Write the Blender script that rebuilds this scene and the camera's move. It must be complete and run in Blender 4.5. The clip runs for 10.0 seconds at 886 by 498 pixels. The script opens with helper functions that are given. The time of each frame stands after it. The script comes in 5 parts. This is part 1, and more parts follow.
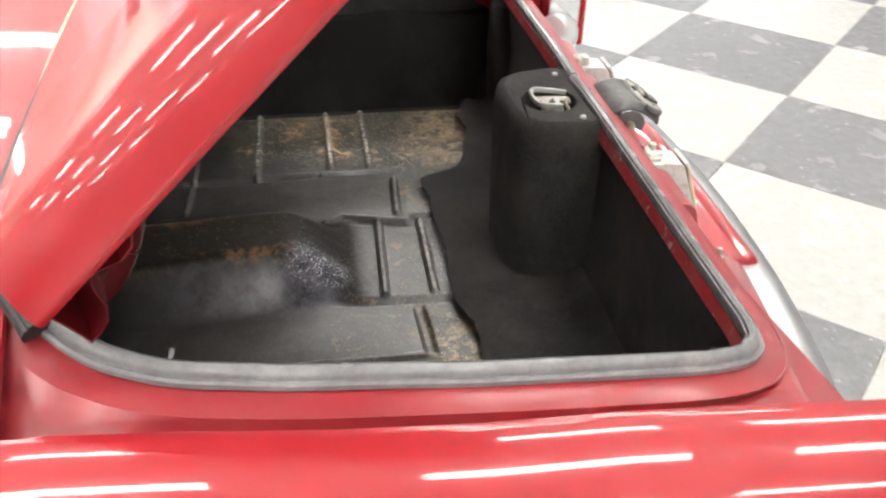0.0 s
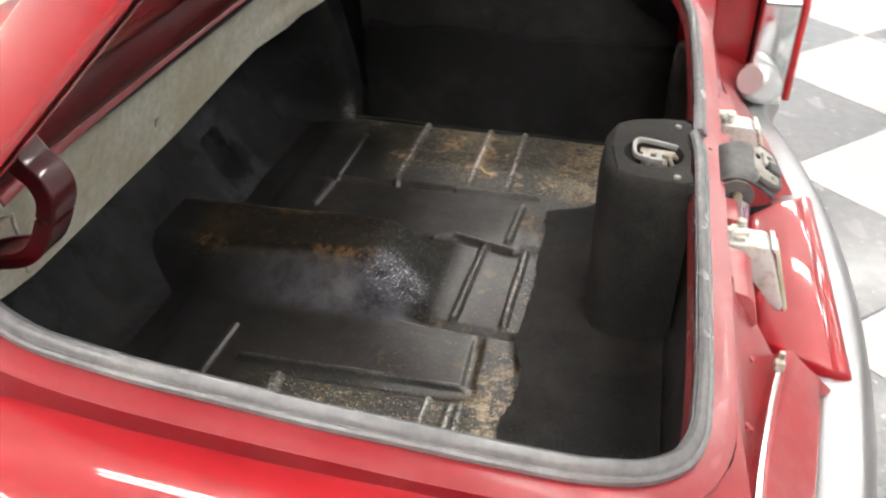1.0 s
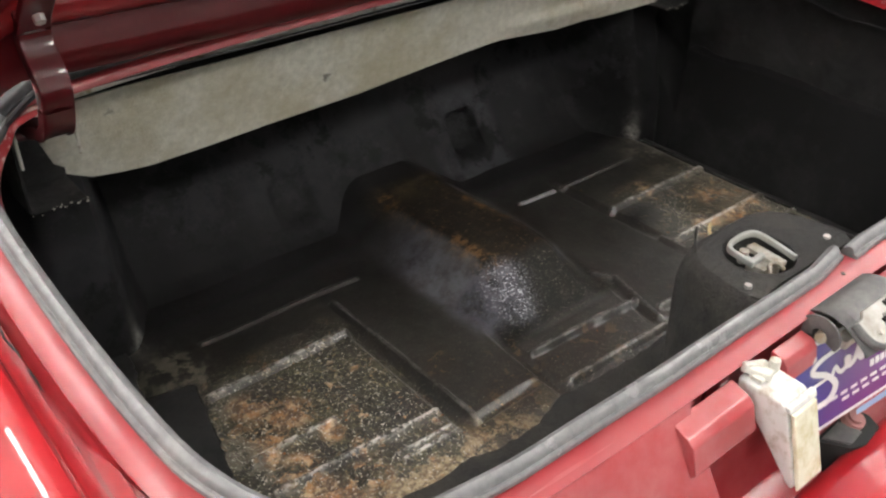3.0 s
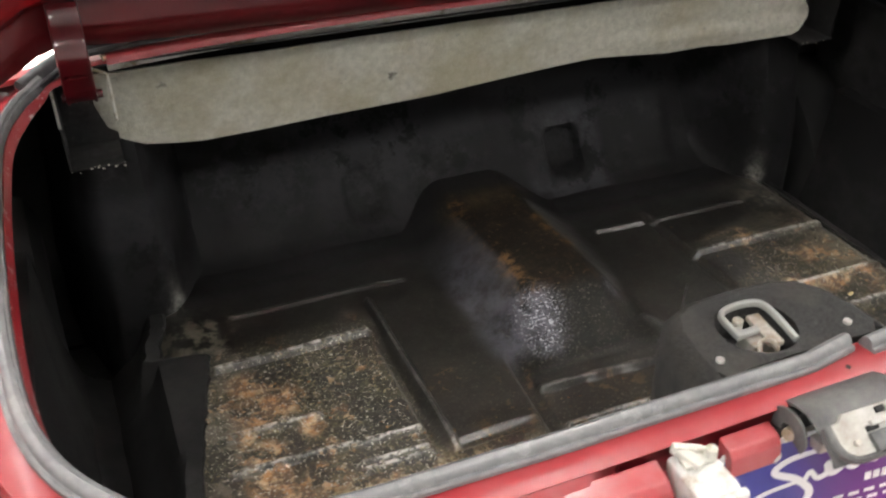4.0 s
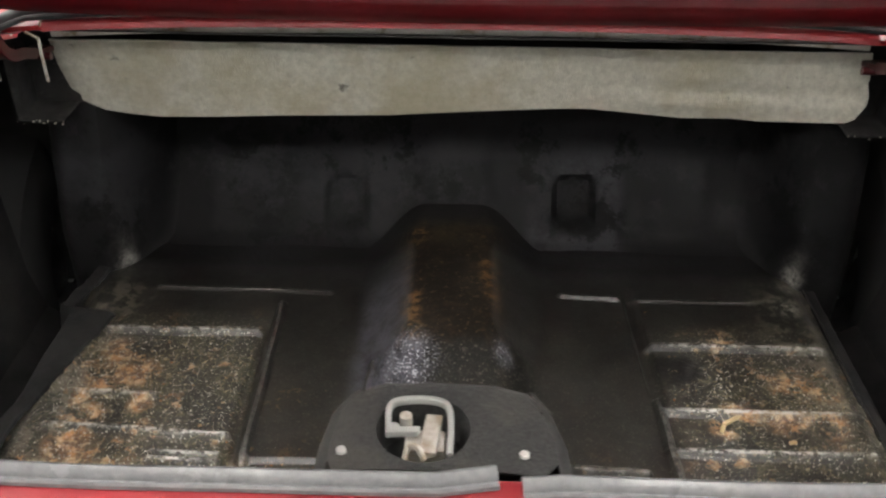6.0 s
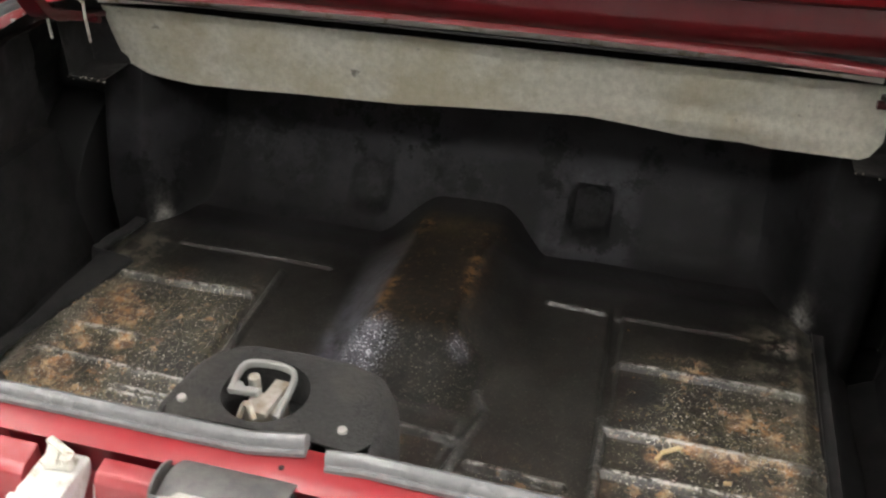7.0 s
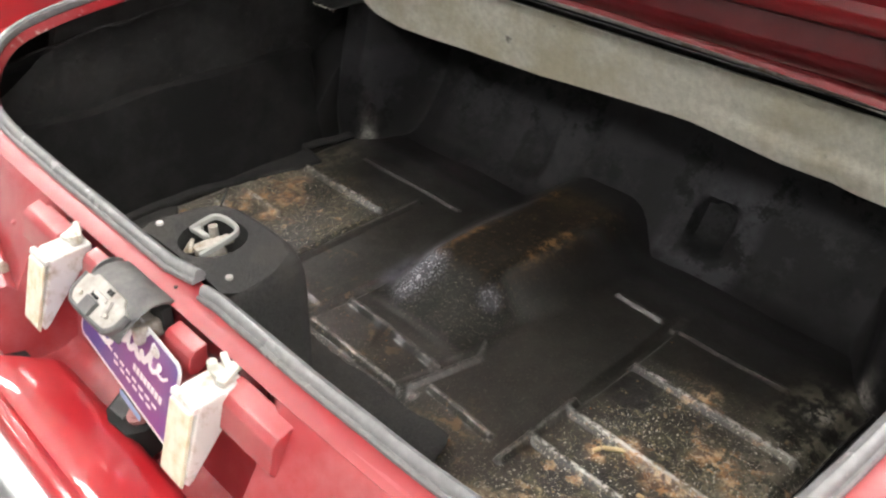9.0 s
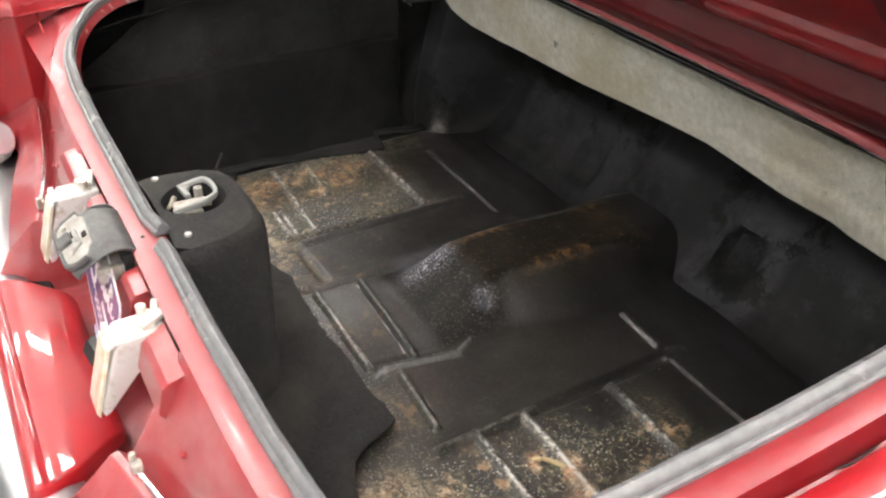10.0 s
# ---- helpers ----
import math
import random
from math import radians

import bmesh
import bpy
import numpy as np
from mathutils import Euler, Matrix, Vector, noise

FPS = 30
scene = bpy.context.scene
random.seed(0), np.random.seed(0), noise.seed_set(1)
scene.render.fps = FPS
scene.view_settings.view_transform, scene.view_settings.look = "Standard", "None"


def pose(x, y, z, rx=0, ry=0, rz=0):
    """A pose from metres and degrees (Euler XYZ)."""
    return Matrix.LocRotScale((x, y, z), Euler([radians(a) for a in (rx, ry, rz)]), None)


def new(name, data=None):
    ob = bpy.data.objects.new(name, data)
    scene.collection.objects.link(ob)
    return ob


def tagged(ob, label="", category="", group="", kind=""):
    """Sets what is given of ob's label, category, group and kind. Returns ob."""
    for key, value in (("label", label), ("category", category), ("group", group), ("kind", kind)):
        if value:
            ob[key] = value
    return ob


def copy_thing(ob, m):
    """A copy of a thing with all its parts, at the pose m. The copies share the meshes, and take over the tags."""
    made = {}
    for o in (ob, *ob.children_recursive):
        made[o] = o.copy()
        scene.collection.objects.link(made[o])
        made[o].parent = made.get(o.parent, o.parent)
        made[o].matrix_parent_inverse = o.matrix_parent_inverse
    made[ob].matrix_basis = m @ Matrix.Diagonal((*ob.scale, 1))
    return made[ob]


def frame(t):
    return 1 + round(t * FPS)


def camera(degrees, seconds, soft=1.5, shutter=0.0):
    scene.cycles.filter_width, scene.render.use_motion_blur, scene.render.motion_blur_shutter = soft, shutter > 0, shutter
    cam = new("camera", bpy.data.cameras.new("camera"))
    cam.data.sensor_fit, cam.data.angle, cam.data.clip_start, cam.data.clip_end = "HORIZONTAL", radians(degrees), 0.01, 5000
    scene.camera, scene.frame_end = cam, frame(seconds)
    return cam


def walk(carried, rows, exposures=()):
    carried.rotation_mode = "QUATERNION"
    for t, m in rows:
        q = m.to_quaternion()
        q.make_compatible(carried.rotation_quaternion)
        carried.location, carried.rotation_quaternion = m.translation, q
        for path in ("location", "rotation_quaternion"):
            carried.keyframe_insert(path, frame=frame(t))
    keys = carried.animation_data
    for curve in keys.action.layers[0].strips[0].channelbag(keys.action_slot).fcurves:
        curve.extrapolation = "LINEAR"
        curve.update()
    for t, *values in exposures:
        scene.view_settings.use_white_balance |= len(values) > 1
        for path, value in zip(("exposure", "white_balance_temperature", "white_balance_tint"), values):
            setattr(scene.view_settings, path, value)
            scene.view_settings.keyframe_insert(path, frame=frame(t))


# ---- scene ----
cam = camera(52.2, 10.0, soft=2.2, shutter=0.4)
PATH = [
    (0.0, -1.2056, 0.4297, 1.2702, 56.231, -1.107, -99.203),
    (0.5, -1.192, 0.2718, 1.2783, 56.491, -0.84, -89.437),
    (1.0, -1.1566, 0.1066, 1.2784, 56.724, -0.726, -77.244),
    (1.5, -1.1047, -0.038, 1.2813, 56.829, -0.744, -67.798),
    (2.0, -1.0272, -0.1729, 1.2808, 56.358, -0.442, -57.188),
    (2.5, -0.9376, -0.2815, 1.2816, 56.537, -0.39, -48.55),
    (4.0, -0.5716, -0.4804, 1.277, 56.516, -0.103, -22.72),
    (4.5, -0.4229, -0.5018, 1.277, 56.897, -0.346, -16.63),
    (5.0, -0.27, -0.5153, 1.277, 57.016, -0.491, -10.632),
    (5.5, -0.1182, -0.523, 1.2771, 56.887, -0.46, -4.77),
    (7.0, 0.3207, -0.5091, 1.2812, 56.831, -0.574, 15.112),
    (7.5, 0.4674, -0.4919, 1.2831, 56.748, -0.478, 22.047),
    (8.0, 0.6066, -0.4627, 1.2839, 56.671, -0.33, 30.016),
    (8.5, 0.7309, -0.422, 1.2858, 56.718, -0.277, 38.207),
    (9.0, 0.8497, -0.3575, 1.286, 56.71, -0.049, 46.937),
    (9.5, 0.9555, -0.272, 1.2843, 56.964, -0.095, 54.363),
    (10.0, 1.0347, -0.1507, 1.2816, 57.05, -0.121, 60.862),
]
walk(cam, [(t, pose(*p)) for t, *p in PATH], exposures=[(0.0, -0.02), (2.5, 0.0), (5.5, 0.04), (7.5, 0.13), (9.0, 0.28), (10.0, 0.27)])

# ---- light: a showroom with rows of bright ceiling fixtures ----
world = bpy.data.worlds.new("world")
scene.world = world
world.use_nodes = True
world.node_tree.nodes["Background"].inputs[0].default_value = (0.9, 0.95, 1.0, 1)
world.node_tree.nodes["Background"].inputs[1].default_value = 0.05

GROUND = -0.02
CEIL = 4.2
LAMP_X = (-7.7, -5.5, -3.3, -1.1, 1.1, 3.3, 5.5, 7.7)
LAMP_Y = (-2.9, -1.0, 0.9, 2.8, 4.7, 7.2, 9.7, 12.2, 14.7)
LAMP_GLOW = 36.0          # the diffusers' own radiance; the added shopfront backdrop glows too

# ---- materials ----
def mat(name, color, rough=0.5, metal=0.0, coat=0.0, ior=1.5):
    m = bpy.data.materials.new(name)
    m.use_nodes = True
    b = m.node_tree.nodes["Principled BSDF"]
    b.inputs["Base Color"].default_value = (*color, 1)
    b.inputs["Roughness"].default_value = rough
    b.inputs["Metallic"].default_value = metal
    b.inputs["Coat Weight"].default_value = coat
    b.inputs["Coat Roughness"].default_value = 0.03
    b.inputs["IOR"].default_value = ior
    return m


def node(m, kind, **values):
    n = m.node_tree.nodes.new(kind)
    for k, v in values.items():
        n.inputs[k.replace("_", " ")].default_value = v
    return n


def link(m, a, b):
    m.node_tree.links.new(a, b)


def bsdf(m):
    return m.node_tree.nodes["Principled BSDF"]


def coords(m):
    return node(m, "ShaderNodeTexCoord").outputs["Object"]


def noise_fac(m, scale, detail=6.0, rough=0.6, lo=0.4, hi=0.6, source=None):
    """A noise stretched between lo and hi to 0..1."""
    n = node(m, "ShaderNodeTexNoise", Scale=scale, Detail=detail, Roughness=rough)
    link(m, source or coords(m), n.inputs["Vector"])
    r = node(m, "ShaderNodeMapRange")
    r.inputs["From Min"].default_value, r.inputs["From Max"].default_value = lo, hi
    link(m, n.outputs["Fac"], r.inputs["Value"])
    return r.outputs["Result"]


def mix(m, fac, a, b):
    n = m.node_tree.nodes.new("ShaderNodeMix")
    n.data_type = "RGBA"
    if isinstance(fac, (int, float)):
        n.inputs[0].default_value = fac
    else:
        link(m, fac, n.inputs[0])
    for sock, v in ((n.inputs[6], a), (n.inputs[7], b)):
        if isinstance(v, tuple):
            sock.default_value = (*v, 1)
        else:
            link(m, v, sock)
    return n.outputs[2]


def calc(m, op, a, b=None):
    n = m.node_tree.nodes.new("ShaderNodeMath")
    n.operation, n.use_clamp = op, op in ("MULTIPLY", "ADD", "SUBTRACT")
    for sock, v in ((n.inputs[0], a), (n.inputs[1], b)):
        if isinstance(v, (int, float)):
            sock.default_value = v
        elif v is not None:
            link(m, v, sock)
    return n.outputs[0]


def bump(m, height, strength=0.3, distance=0.002):
    n = node(m, "ShaderNodeBump", Strength=strength, Distance=distance)
    link(m, height, n.inputs["Height"])
    link(m, n.outputs["Normal"], bsdf(m).inputs["Normal"])


def span(m, value, a, b):
    """0 below a, 1 above b, smooth between."""
    r = node(m, "ShaderNodeMapRange")
    r.interpolation_type = "SMOOTHSTEP"
    r.inputs["From Min"].default_value, r.inputs["From Max"].default_value = a, b
    link(m, value, r.inputs["Value"])
    return r.outputs["Result"]


def axes(m):
    s = node(m, "ShaderNodeSeparateXYZ")
    link(m, coords(m), s.inputs[0])
    return s.outputs


def rough_range(m, fac, lo, hi):
    r = node(m, "ShaderNodeMapRange")
    r.inputs["To Min"].default_value, r.inputs["To Max"].default_value = lo, hi
    link(m, fac, r.inputs["Value"])
    link(m, r.outputs["Result"], bsdf(m).inputs["Roughness"])


# red body paint: clear coat, slight orange peel, faint dust
RED = mat("red_paint", (0.45, 0.016, 0.023), 0.32, coat=1.0)
link(RED, mix(RED, noise_fac(RED, 9.0, 5, 0.6, 0.45, 0.85), (0.36, 0.013, 0.019), (0.385, 0.034, 0.04)), bsdf(RED).inputs["Base Color"])
bsdf(RED).inputs["Specular IOR Level"].default_value = 0.3
bump(RED, noise_fac(RED, 160.0, 2, 0.5, 0, 1), 0.05, 0.0006)

# the same paint, thin and dusty on the shut faces
JAMB = mat("jamb_red_paint", (0.54, 0.03, 0.032), 0.38, coat=0.8)
link(JAMB, mix(JAMB, noise_fac(JAMB, 14.0, 7, 0.65, 0.42, 0.75), (0.34, 0.026, 0.033), (0.4, 0.105, 0.11)), bsdf(JAMB).inputs["Base Color"])
bsdf(JAMB).inputs["Coat Roughness"].default_value = 0.16
bump(JAMB, noise_fac(JAMB, 90.0, 4, 0.6, 0, 1), 0.08, 0.0012)

# the flange under the seal: the same paint, chipped to pale primer
CHIPPED = mat("chipped_red_paint", (0.4, 0.03, 0.035), 0.36, coat=0.8)
chip = mix(CHIPPED, noise_fac(CHIPPED, 14.0, 7, 0.65, 0.42, 0.75), (0.4, 0.02, 0.027), (0.46, 0.1, 0.105))
chip = mix(CHIPPED, noise_fac(CHIPPED, 48, 8, 0.75, 0.59, 0.62), chip, (0.62, 0.5, 0.48))
link(CHIPPED, chip, bsdf(CHIPPED).inputs["Base Color"])
bump(CHIPPED, noise_fac(CHIPPED, 70, 7, 0.75, 0.2, 0.8), 0.3, 0.002)

FLANGE = mat("satin_red_paint", (0.4, 0.022, 0.03), 0.4, coat=0.6)
link(FLANGE, mix(FLANGE, noise_fac(FLANGE, 12, 7, 0.65, 0.42, 0.75), (0.29, 0.015, 0.022), (0.32, 0.043, 0.048)), bsdf(FLANGE).inputs["Base Color"])
bsdf(FLANGE).inputs["Coat Roughness"].default_value = 0.22
bump(FLANGE, noise_fac(FLANGE, 90, 4, 0.6, 0, 1), 0.08, 0.0012)

CHROME = mat("chrome", (0.83, 0.84, 0.85), 0.09, 1.0)
rough_range(CHROME, noise_fac(CHROME, 30, 6, 0.6, 0.4, 0.7), 0.05, 0.2)

SATIN = mat("dulled_chrome", (0.42, 0.425, 0.435), 0.4, 1.0)
rough_range(SATIN, noise_fac(SATIN, 30, 6, 0.6, 0.4, 0.7), 0.34, 0.46)

RUBBER = mat("grey_rubber", (0.16, 0.165, 0.17), 0.4)
rub = mix(RUBBER, noise_fac(RUBBER, 70, 7, 0.7, 0.3, 0.75), (0.15, 0.152, 0.155), (0.225, 0.227, 0.23))
rub = mix(RUBBER, noise_fac(RUBBER, 9, 6, 0.65, 0.55, 0.75), rub, (0.3, 0.297, 0.29))
link(RUBBER, rub, bsdf(RUBBER).inputs["Base Color"])
rough_range(RUBBER, noise_fac(RUBBER, 24, 6, 0.6, 0.35, 0.65), 0.12, 0.28)
bump(RUBBER, noise_fac(RUBBER, 150, 4, 0.6, 0, 1), 0.05, 0.0006)

DARK_RUBBER = mat("dark_rubber", (0.03, 0.031, 0.033), 0.5)
link(DARK_RUBBER, mix(DARK_RUBBER, noise_fac(DARK_RUBBER, 30, 6, 0.6, 0.45, 0.7), (0.02, 0.02, 0.022), (0.075, 0.075, 0.078)), bsdf(DARK_RUBBER).inputs["Base Color"])

# black paint on the trunk's sheet metal: clean and glossy in the middle, dusty, flaking and rusty along both sides and the rear
PAN = mat("trunk_floor_paint", (0.02, 0.02, 0.02), 0.4)
px, py, pz = axes(PAN)


def inv(m, v):
    return calc(m, "SUBTRACT", 1.0, v)


def times(m, *vs):
    out = vs[0]
    for v in vs[1:]:
        out = calc(m, "MULTIPLY", out, v)
    return out


neg_x = calc(PAN, "MULTIPLY", px, -1.0)
neg_x.node.use_clamp = False


def near(m, at, r0, r1):
    """1 within r0 of a point, 0 past r1."""
    d = node(m, "ShaderNodeVectorMath")
    d.operation = "DISTANCE"
    d.inputs[1].default_value = at
    link(m, coords(m), d.inputs[0])
    return inv(m, span(m, d.outputs["Value"], r0, r1))


def plus(m, *vs):
    out = vs[0]
    for v in vs[1:]:
        out = calc(m, "ADD", out, v)
    return out


left = times(PAN, span(PAN, neg_x, 0.26, 0.29), inv(PAN, span(PAN, py, 0.5, 0.6)))
right = times(PAN, span(PAN, px, 0.28, 0.36), inv(PAN, span(PAN, py, 0.46, 0.6)))
rear = times(PAN, inv(PAN, span(PAN, py, 0.2, 0.3)), 0.5)
worn = plus(PAN, left, right, rear)
ragged_worn = times(PAN, worn, noise_fac(PAN, 13, 6, 0.65, 0.3, 0.5))
patchy = noise_fac(PAN, 9, 7, 0.65, 0.34, 0.66)
base = mix(PAN, patchy, (0.0095, 0.0092, 0.0087), (0.0185, 0.0177, 0.016))
base = mix(PAN, times(PAN, noise_fac(PAN, 33, 5, 0.62, 0.44, 0.64), 0.65), base, (0.024, 0.0215, 0.017))
base = mix(PAN, times(PAN, noise_fac(PAN, 120, 6, 0.7, 0.56, 0.62), 0.6), base, (0.05, 0.046, 0.038))
base = mix(PAN, times(PAN, noise_fac(PAN, 330, 4, 0.6, 0.61, 0.645), inv(PAN, span(PAN, py, 0.45, 0.66)), 0.6), base, (0.16, 0.15, 0.115))
# olive film, then grey-olive flakes, dark pits and pale flecks over the worn strips
base = mix(PAN, times(PAN, worn, 0.6), base, (0.03, 0.0275, 0.017))
crust = noise_fac(PAN, 11, 5, 0.6, 0.42, 0.58)
base = mix(PAN, times(PAN, ragged_worn, crust, noise_fac(PAN, 46, 7, 0.7, 0.47, 0.53), 0.8), base, (0.085, 0.075, 0.04))
base = mix(PAN, times(PAN, ragged_worn, crust, noise_fac(PAN, 27, 8, 0.72, 0.55, 0.59), 0.85), base, (0.19, 0.165, 0.095))
base = mix(PAN, times(PAN, worn, noise_fac(PAN, 17, 7, 0.7, 0.53, 0.56), 0.9), base, (0.011, 0.0105, 0.0095))
base = mix(PAN, times(PAN, worn, noise_fac(PAN, 75, 6, 0.68, 0.54, 0.57), 0.85), base, (0.012, 0.011, 0.0095))
base = mix(PAN, times(PAN, worn, plus(PAN, times(PAN, crust, 0.75), 0.25), noise_fac(PAN, 150, 6, 0.7, 0.575, 0.6), 0.85), base, (0.42, 0.36, 0.21))
# brims beside the wells, painted pale and mottled for the gleam along them
brim = times(PAN, span(PAN, px, 0.44, 0.53), span(PAN, py, 0.25, 0.4), inv(PAN, span(PAN, py, 0.69, 0.72)))
brim_l = times(PAN, span(PAN, neg_x, 0.44, 0.51), inv(PAN, span(PAN, py, 0.62, 0.7)))
base = mix(PAN, times(PAN, plus(PAN, brim, brim_l), noise_fac(PAN, 34, 7, 0.7, 0.48, 0.56), 0.55), base, (0.24, 0.22, 0.165))
# torn tan backing left along the mat's edge
edge_l = times(PAN, span(PAN, neg_x, 0.1, 0.3), inv(PAN, span(PAN, py, 0.235, 0.29)))
edge_r = times(PAN, span(PAN, px, 0.27, 0.33), inv(PAN, span(PAN, py, 0.15, 0.26)))
tan = times(PAN, plus(PAN, edge_l, edge_r), noise_fac(PAN, 24, 7, 0.7, 0.47, 0.5), 0.9)
base = mix(PAN, tan, base, mix(PAN, noise_fac(PAN, 130, 5, 0.65, 0.42, 0.58), (0.17, 0.115, 0.06), (0.52, 0.42, 0.26)))
# rust: scabs of brown, orange and tan
spots = None
for sx_, sy_, r_ in ((-0.473, 0.484, 0.03), (-0.47, 0.425, 0.04), (-0.435, 0.44, 0.035), (-0.475, 0.346, 0.03), (-0.412, 0.373, 0.02), (-0.482, 0.298, 0.035), (-0.417, 0.282, 0.03), (-0.5, 0.388, 0.02),
                     (0.393, 0.378, 0.03), (0.368, 0.355, 0.022), (0.525, 0.435, 0.03), (0.481, 0.44, 0.034), (0.511, 0.365, 0.03), (0.45, 0.37, 0.03), (0.404, 0.545, 0.022)):
    spot = near(PAN, (sx_, sy_, 0.458), r_ * 0.45, r_ * 1.2)
    spots = spot if spots is None else calc(PAN, "MAXIMUM", spots, spot)
stray = times(PAN, plus(PAN, left, times(PAN, right, 0.8), times(PAN, rear, 0.5)), noise_fac(PAN, 30, 7, 0.7, 0.58, 0.6))
scab = plus(PAN, times(PAN, spots, noise_fac(PAN, 26, 7, 0.66, 0.465, 0.48)), times(PAN, stray, 0.9))
orange = mix(PAN, noise_fac(PAN, 55, 5, 0.6, 0.44, 0.56), (0.5, 0.26, 0.1), (0.66, 0.5, 0.3))
base = mix(PAN, times(PAN, scab, 0.94), base, mix(PAN, noise_fac(PAN, 70, 8, 0.75, 0.44, 0.55), (0.11, 0.06, 0.033), orange))
base = mix(PAN, times(PAN, worn, noise_fac(PAN, 330, 3, 0.55, 0.625, 0.65), 0.95), base, (0.8, 0.77, 0.68))
base = mix(PAN, times(PAN, near(PAN, (0.328, 0.475, 0.455), 0.025, 0.05), noise_fac(PAN, 28, 6, 0.65, 0.42, 0.46)), base, (0.008, 0.008, 0.008))
# brown smears in the middle
for at, r1 in (((-0.21, 0.385, 0.455), 0.05), ((-0.13, 0.33, 0.455), 0.06), ((-0.17, 0.27, 0.455), 0.07), ((0.2, 0.25, 0.455), 0.07), ((0.0, 0.27, 0.455), 0.08)):
    base = mix(PAN, times(PAN, near(PAN, at, 0.01, r1), noise_fac(PAN, 46, 7, 0.7, 0.56, 0.585), 0.75), base, (0.2, 0.125, 0.065))
# the hump: a dark stain on its top with brown rims, a bluish left flank
off = calc(PAN, "ABSOLUTE", calc(PAN, "SUBTRACT", px, 0.004))
off.node.inputs[0].links[0].from_node.use_clamp = False
on_hump = times(PAN, span(PAN, py, 0.44, 0.46), inv(PAN, span(PAN, off, 0.08, 0.1)), inv(PAN, span(PAN, py, 0.74, 0.8)))
rims = times(PAN, on_hump, span(PAN, off, 0.036, 0.052), inv(PAN, span(PAN, off, 0.062, 0.08)))
base = mix(PAN, times(PAN, on_hump, inv(PAN, span(PAN, off, 0.05, 0.065)), noise_fac(PAN, 20, 6, 0.65, 0.36, 0.46), 0.9), base, (0.015, 0.0125, 0.01))
base = mix(PAN, times(PAN, on_hump, noise_fac(PAN, 30, 9, 0.75, 0.51, 0.6), 0.65), base, (0.04, 0.028, 0.017))
base = mix(PAN, times(PAN, on_hump, noise_fac(PAN, 130, 5, 0.65, 0.6, 0.64), 0.6), base, (0.11, 0.075, 0.042))
base = mix(PAN, times(PAN, rims, noise_fac(PAN, 12, 5, 0.6, 0.46, 0.56), noise_fac(PAN, 48, 8, 0.75, 0.48, 0.58), 0.85), base, (0.19, 0.11, 0.05))
base = mix(PAN, times(PAN, near(PAN, (0.0, 0.77, 0.51), 0.03, 0.09), noise_fac(PAN, 26, 6, 0.65, 0.4, 0.56), 0.5), base, (0.07, 0.054, 0.028))
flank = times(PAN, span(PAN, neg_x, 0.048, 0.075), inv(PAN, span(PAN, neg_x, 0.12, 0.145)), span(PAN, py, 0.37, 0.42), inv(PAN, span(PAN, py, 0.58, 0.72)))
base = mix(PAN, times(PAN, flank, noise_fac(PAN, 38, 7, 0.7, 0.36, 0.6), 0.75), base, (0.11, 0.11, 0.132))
# the nose's bluish sheen and white glints, painted into the colour
glint_specks = noise_fac(PAN, 260, 4, 0.65, 0.55, 0.61)
nose_sheen = noise_fac(PAN, 36, 8, 0.72, 0.36, 0.6)
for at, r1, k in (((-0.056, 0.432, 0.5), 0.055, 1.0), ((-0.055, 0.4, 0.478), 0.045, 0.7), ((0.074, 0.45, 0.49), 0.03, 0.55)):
    base = mix(PAN, times(PAN, near(PAN, at, 0.0, r1), nose_sheen, 0.95 * k), base, (0.2, 0.2, 0.232))
    base = mix(PAN, times(PAN, near(PAN, at, 0.0, r1), glint_specks, k), base, (0.6, 0.6, 0.66))
for at, r1 in (((0.552, 0.69, 0.455), 0.04), ((-0.54, 0.7, 0.45), 0.03), ((0.53, 0.62, 0.45), 0.03)):
    base = mix(PAN, times(PAN, near(PAN, at, 0.004, r1), noise_fac(PAN, 90, 7, 0.7, 0.48, 0.54), 0.6), base, (0.4, 0.38, 0.32))
# the front fades into the bulkhead's grey
base = mix(PAN, times(PAN, span(PAN, py, 0.64, 0.73), inv(PAN, on_hump), 0.9), base, mix(PAN, noise_fac(PAN, 8, 7, 0.65, 0.4, 0.62), (0.011, 0.0108, 0.011), (0.02, 0.0195, 0.0205)))
# glints along the bead crests, painted as broken pale metal
attr = node(PAN, "ShaderNodeAttribute")
attr.attribute_name = "bead_crest"
bead_glint = times(PAN, attr.outputs["Fac"], noise_fac(PAN, 120, 6, 0.7, 0.45, 0.52), plus(PAN, times(PAN, noise_fac(PAN, 22, 5, 0.6, 0.38, 0.52), 0.8), 0.2), plus(PAN, times(PAN, worn, 0.95), 0.12))
base = mix(PAN, bead_glint, base, (0.74, 0.73, 0.69))
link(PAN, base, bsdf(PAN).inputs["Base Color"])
# a film of dust that catches the light at low angles
link(PAN, times(PAN, plus(PAN, worn, 0.15), noise_fac(PAN, 50, 6, 0.68, 0.4, 0.58), 0.4), bsdf(PAN).inputs["Sheen Weight"])
bsdf(PAN).inputs["Sheen Roughness"].default_value = 0.25
nose = near(PAN, (-0.05, 0.42, 0.49), 0.03, 0.07)
satin = plus(PAN, times(PAN, noise_fac(PAN, 9, 5, 0.6, 0.3, 0.7), 0.3), times(PAN, noise_fac(PAN, 160, 4, 0.6, 0.5, 0.6), 0.25), times(PAN, worn, 0.15))
